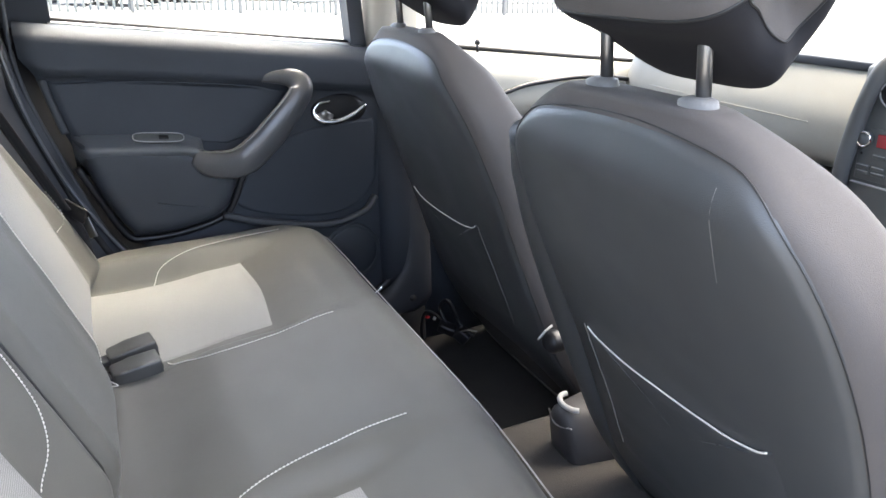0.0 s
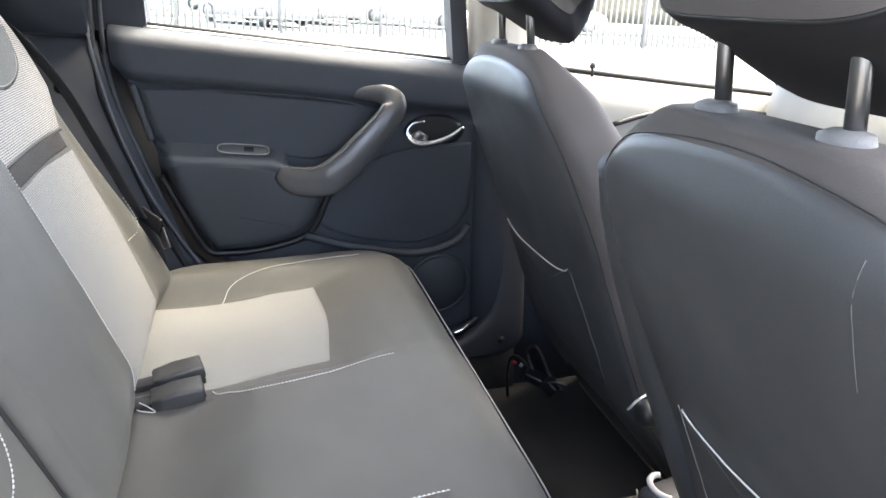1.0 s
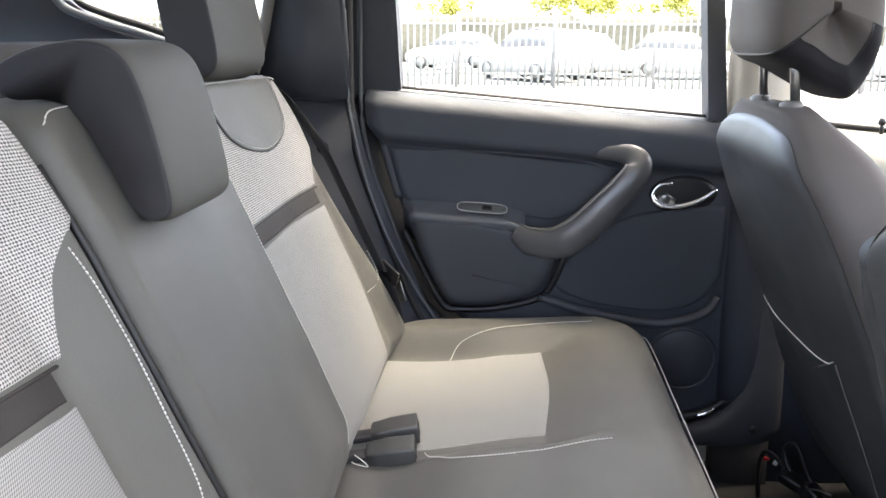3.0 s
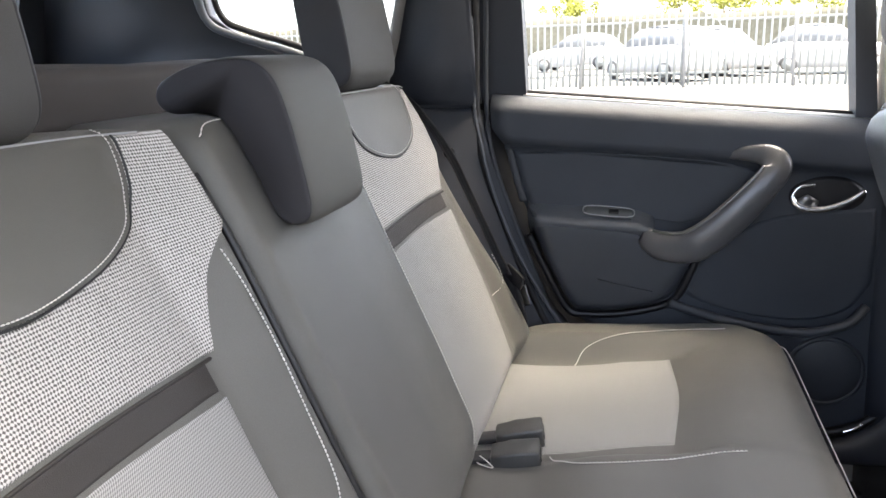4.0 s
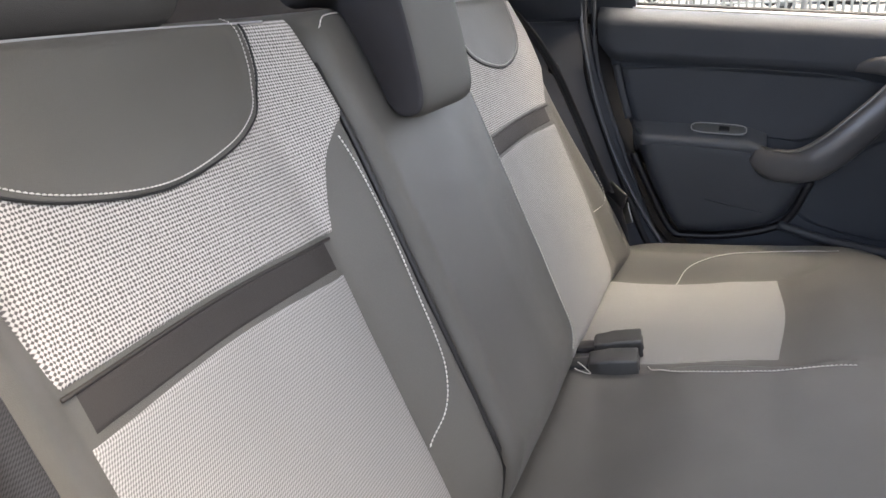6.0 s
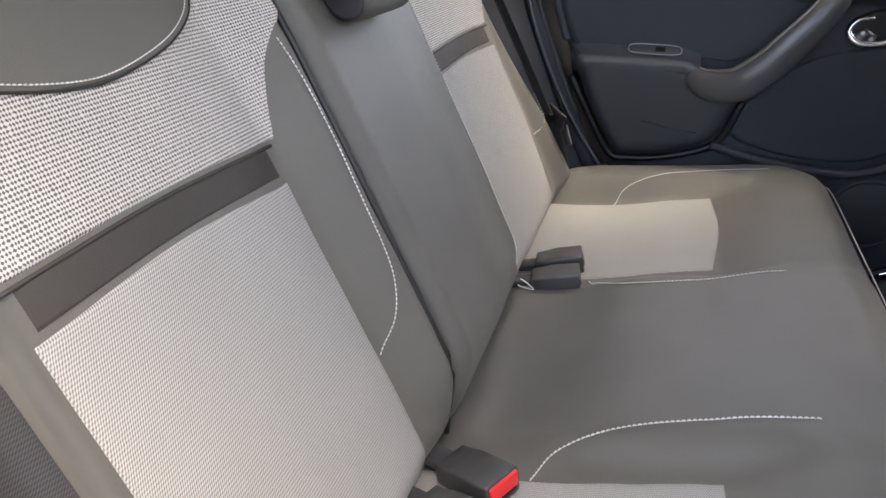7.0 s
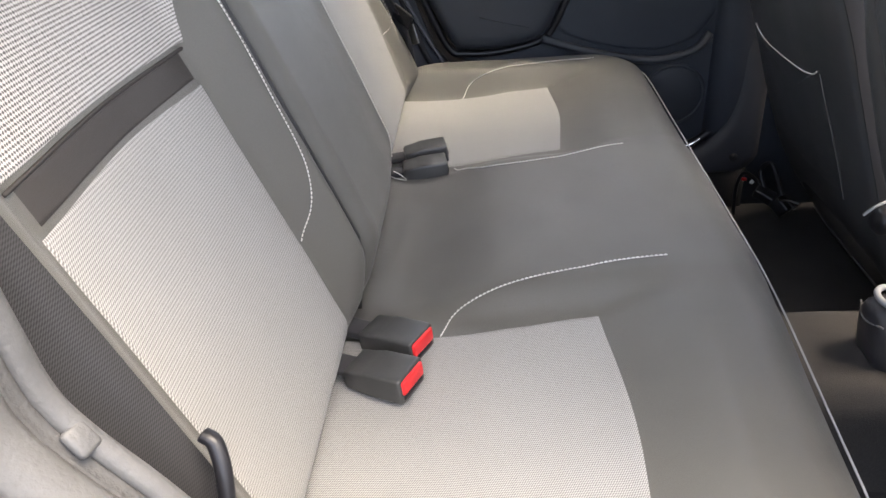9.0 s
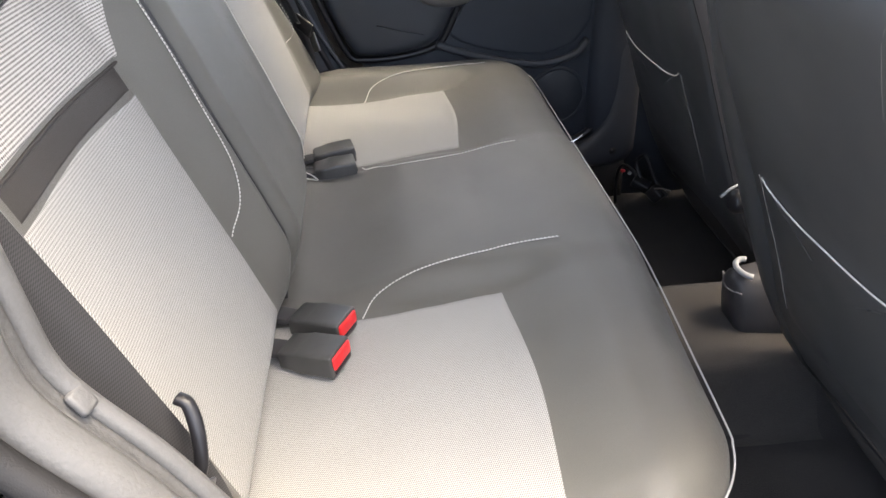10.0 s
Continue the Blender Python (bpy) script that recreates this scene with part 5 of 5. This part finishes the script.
for pts in ([(0.44, 0.63, 0.37), (0.434, 0.622, 0.44), (0.438, 0.605, 0.485), (0.452, 0.582, 0.488), (0.47, 0.55, 0.47)],
            [(0.47, 0.55, 0.47), (0.462, 0.57, 0.51), (0.478, 0.552, 0.53), (0.50, 0.53, 0.47), (0.52, 0.50, 0.45)]):
    part("cable", sweep(spline(pts, 8), 0.0045, 8), PLASTIC_BLACK, wires)
# no real clip: a steel streak that draws the second glint
part("clip", sweep(spline([(0.488, 0.505, 0.468), (0.500, 0.490, 0.475), (0.516, 0.476, 0.474)], 6), 0.0022, 8), STEEL, wires)

# bring the car level with the ground
for ob in list(scene.objects):
    if ob.parent is None and ob not in (cam, sun):
        ob.matrix_basis = LEVEL @ ob.matrix_basis

# ---- outside ----
structure("ground", rbox(-400, 400, -400, 400, -0.2, 0.0, 0), GROUND, "pale sunlit tarmac car park", "ground")


def parked_car(x, y, turn, scale, label):
    t = thing("parked_car", (x, y, 0), label, "car", "cars behind the fence")
    m = pose(x, y, 0, 0, 0, turn) @ Matrix.Diagonal((scale, scale, scale * 1.12, 1))
    body, glass = [], []
    for px, hw, zb, zt in ((-2.15, 0.70, 0.42, 0.75), (-2.05, 0.82, 0.28, 0.92), (-1.5, 0.88, 0.22, 0.98), (0.0, 0.89, 0.20, 0.95), (0.9, 0.88, 0.20, 0.93), (1.7, 0.84, 0.24, 0.82), (2.05, 0.72, 0.30, 0.68), (2.15, 0.60, 0.40, 0.58)):
        body.append([m @ Vector((px, s * hw * k, z)) for s, k, z in ((-1, 0.92, zb), (-1, 1.0, (zb + zt) / 2), (-1, 0.93, zt), (0, 0, zt + 0.03), (1, 0.93, zt), (1, 1.0, (zb + zt) / 2), (1, 0.92, zb))])
    part("body", loft(body), WHITE_PAINT, t)
    for px, hw, zt in ((-1.95, 0.74, 0.97), (-1.45, 0.62, 1.40), (-0.6, 0.62, 1.48), (0.2, 0.60, 1.42), (1.0, 0.72, 0.96)):
        glass.append([m @ Vector((px, s * hw * k, z)) for s, k, z in ((-1, 1.1, 0.9), (-1, 1.0, zt), (1, 1.0, zt), (1, 1.1, 0.9))])
    part("windows", loft(glass), CAR_GLASS, t)
    roof = [[m @ Vector((px, s * hw, z)) for s, z in ((-1, zt), (0, zt + 0.03), (1, zt), (0, zt - 0.03))] for px, hw, zt in ((-1.5, 0.60, 1.38), (-1.2, 0.63, 1.45), (-0.6, 0.64, 1.49), (0.1, 0.61, 1.45), (0.3, 0.58, 1.40))]
    part("roof", loft(roof), WHITE_PAINT, t)
    for px in (-1.35, 1.3):
        for s in (-1, 1):
            w = part("wheel", sweep([m @ Vector((px, s * 0.70, 0.30)), m @ Vector((px, s * 0.865, 0.30))], 0.30 * scale, 20, up=(0, 0, 1)), TYRE, t)
            part("rim", sweep([m @ Vector((px, s * 0.860, 0.30)), m @ Vector((px, s * 0.872, 0.30))], 0.2 * scale, 16, up=(0, 0, 1)), GALV, w)
    return t


parked_car(0.35, 28.2, 127, 1.12, "white hatchback parked behind the fence, half turned")
parked_car(2.8, 31.5, -62, 1.12, "white saloon parked behind the fence, nose to the fence")
parked_car(-3.9, 43.0, 168, 1.22, "white estate car parked far back behind the fence")
parked_car(7.0, 32.6, -8, 1.14, "white hatchback parked along the fence")
parked_car(13.8, 33.0, -10, 1.12, "white hatchback parked along the fence")
parked_car(-11.5, 34.0, 172, 1.12, "white hatchback parked along the fence")

# far hedge that closes the yard
rings = []
for i in range(121):
    x = -75 + 1.25 * i
    h = 3.6 + 0.25 * noise.noise((x * 0.23, 0, 1)) + 0.15 * noise.noise((x * 1.1, 2, 1))
    rings.append([(x, 62 + 0.6 * noise.noise((x * 0.8, z, 5)), z * h) for z in (0, 0.3, 0.6, 0.85, 1.0)] + [(x, 64, h * 0.9), (x, 64.5, 0)])
structure("backdrop", loft(rings), HEDGE, "hazy grey-brown hedge at the far end of the yard", "hedge")
random.seed(5)


def tree(x, y, h, label):
    t = thing("tree", (x, y, 0), label, "tree", "trees behind the fence")
    limbs = [sweep([(x, y, 0), (x + 0.1, y, h * 0.3), (x, y + 0.1, h * 0.6)], [0.22, 0.16, 0.07], 10, up=(1, 0, 0))]
    for k in range(7):
        a = k * 0.9
        limbs.append(sweep([(x, y, h * (0.25 + 0.04 * k)), (x + math.cos(a) * h * 0.2, y + math.sin(a) * h * 0.2, h * (0.45 + 0.05 * k))], [0.07, 0.02], 6, up=(0, 0, 1)))
    part("trunk", merged(limbs), BARK, t)
    vs, fs = [], []
    clumps = [(Vector((random.gauss(0, h * 0.17), random.gauss(0, h * 0.17), h * (0.76 + random.gauss(0, 0.08)))), h * random.uniform(0.06, 0.12)) for _ in range(26)]
    for c, r in clumps:
        for _ in range(90):
            d = Vector((random.gauss(0, 1), random.gauss(0, 1), random.gauss(0, 1))).normalized() * r * random.uniform(0.5, 1.1)
            p = Vector((x, y, 0)) + c + d
            a, b = Vector((random.gauss(0, 1), random.gauss(0, 1), random.gauss(0, 1))).normalized(), Vector((random.gauss(0, 1), random.gauss(0, 1), random.gauss(0, 1))).normalized()
            s = h * 0.022
            o = len(vs)
            vs += [p - a * s, p + b * s * 0.6, p + a * s, p - b * s * 0.6]
            fs.append((o, o + 1, o + 2, o + 3))
    part("crown", mesh_of(vs, fs, False), LEAF, t)


for x, y, h in ((-19, 67, 6.6), (-12.5, 66, 6.4), (-6.8, 68, 6.3), (2.6, 67, 6.7), (6.2, 68, 6.6), (13.0, 67, 6.6), (-29, 69, 7.0), (23, 68, 6.8), (35, 68, 6.8)):
    tree(x, y, h, "yellow-green tree standing far behind the fence")

# palisade fence: posts, rails and pales
FENCE_Y = 23.0
fence = thing("palisade_fence", (0, FENCE_Y, 0), "tall galvanised steel palisade fence along the car park", "fence")
for i in range(18):
    part("post", rbox(-26 + i * 3.0 - 0.05, -26 + i * 3.0 + 0.05, FENCE_Y - 0.13, FENCE_Y - 0.03, 0, 2.30, 0.006, 1), POST, fence)
for z in (0.42, 1.95):
    part("rail", rbox(-26.5, 27, FENCE_Y + 0.02, FENCE_Y + 0.06, z - 0.035, z + 0.035, 0.004, 1), GALV, fence)
pale = rbox(-0.042, 0.042, -0.012, 0.012, 0.06, 2.22, 0.008, 1)
for v in pale.verts:
    v.co.x *= 1.0 if v.co.z < 2.15 else 0.55
    v.co.y += 0.012 * (abs(v.co.x) / 0.042) ** 2
pale_mesh = bpy.data.meshes.new("pale")
pale.to_mesh(pale_mesh)
pale.free()
pale_mesh.materials.append(GALV)
for i in range(258):
    ob = new("pale", pale_mesh)
    ob.parent = fence
    ob.location = (-26.2 + i * 0.204, 0.0, 0.0)
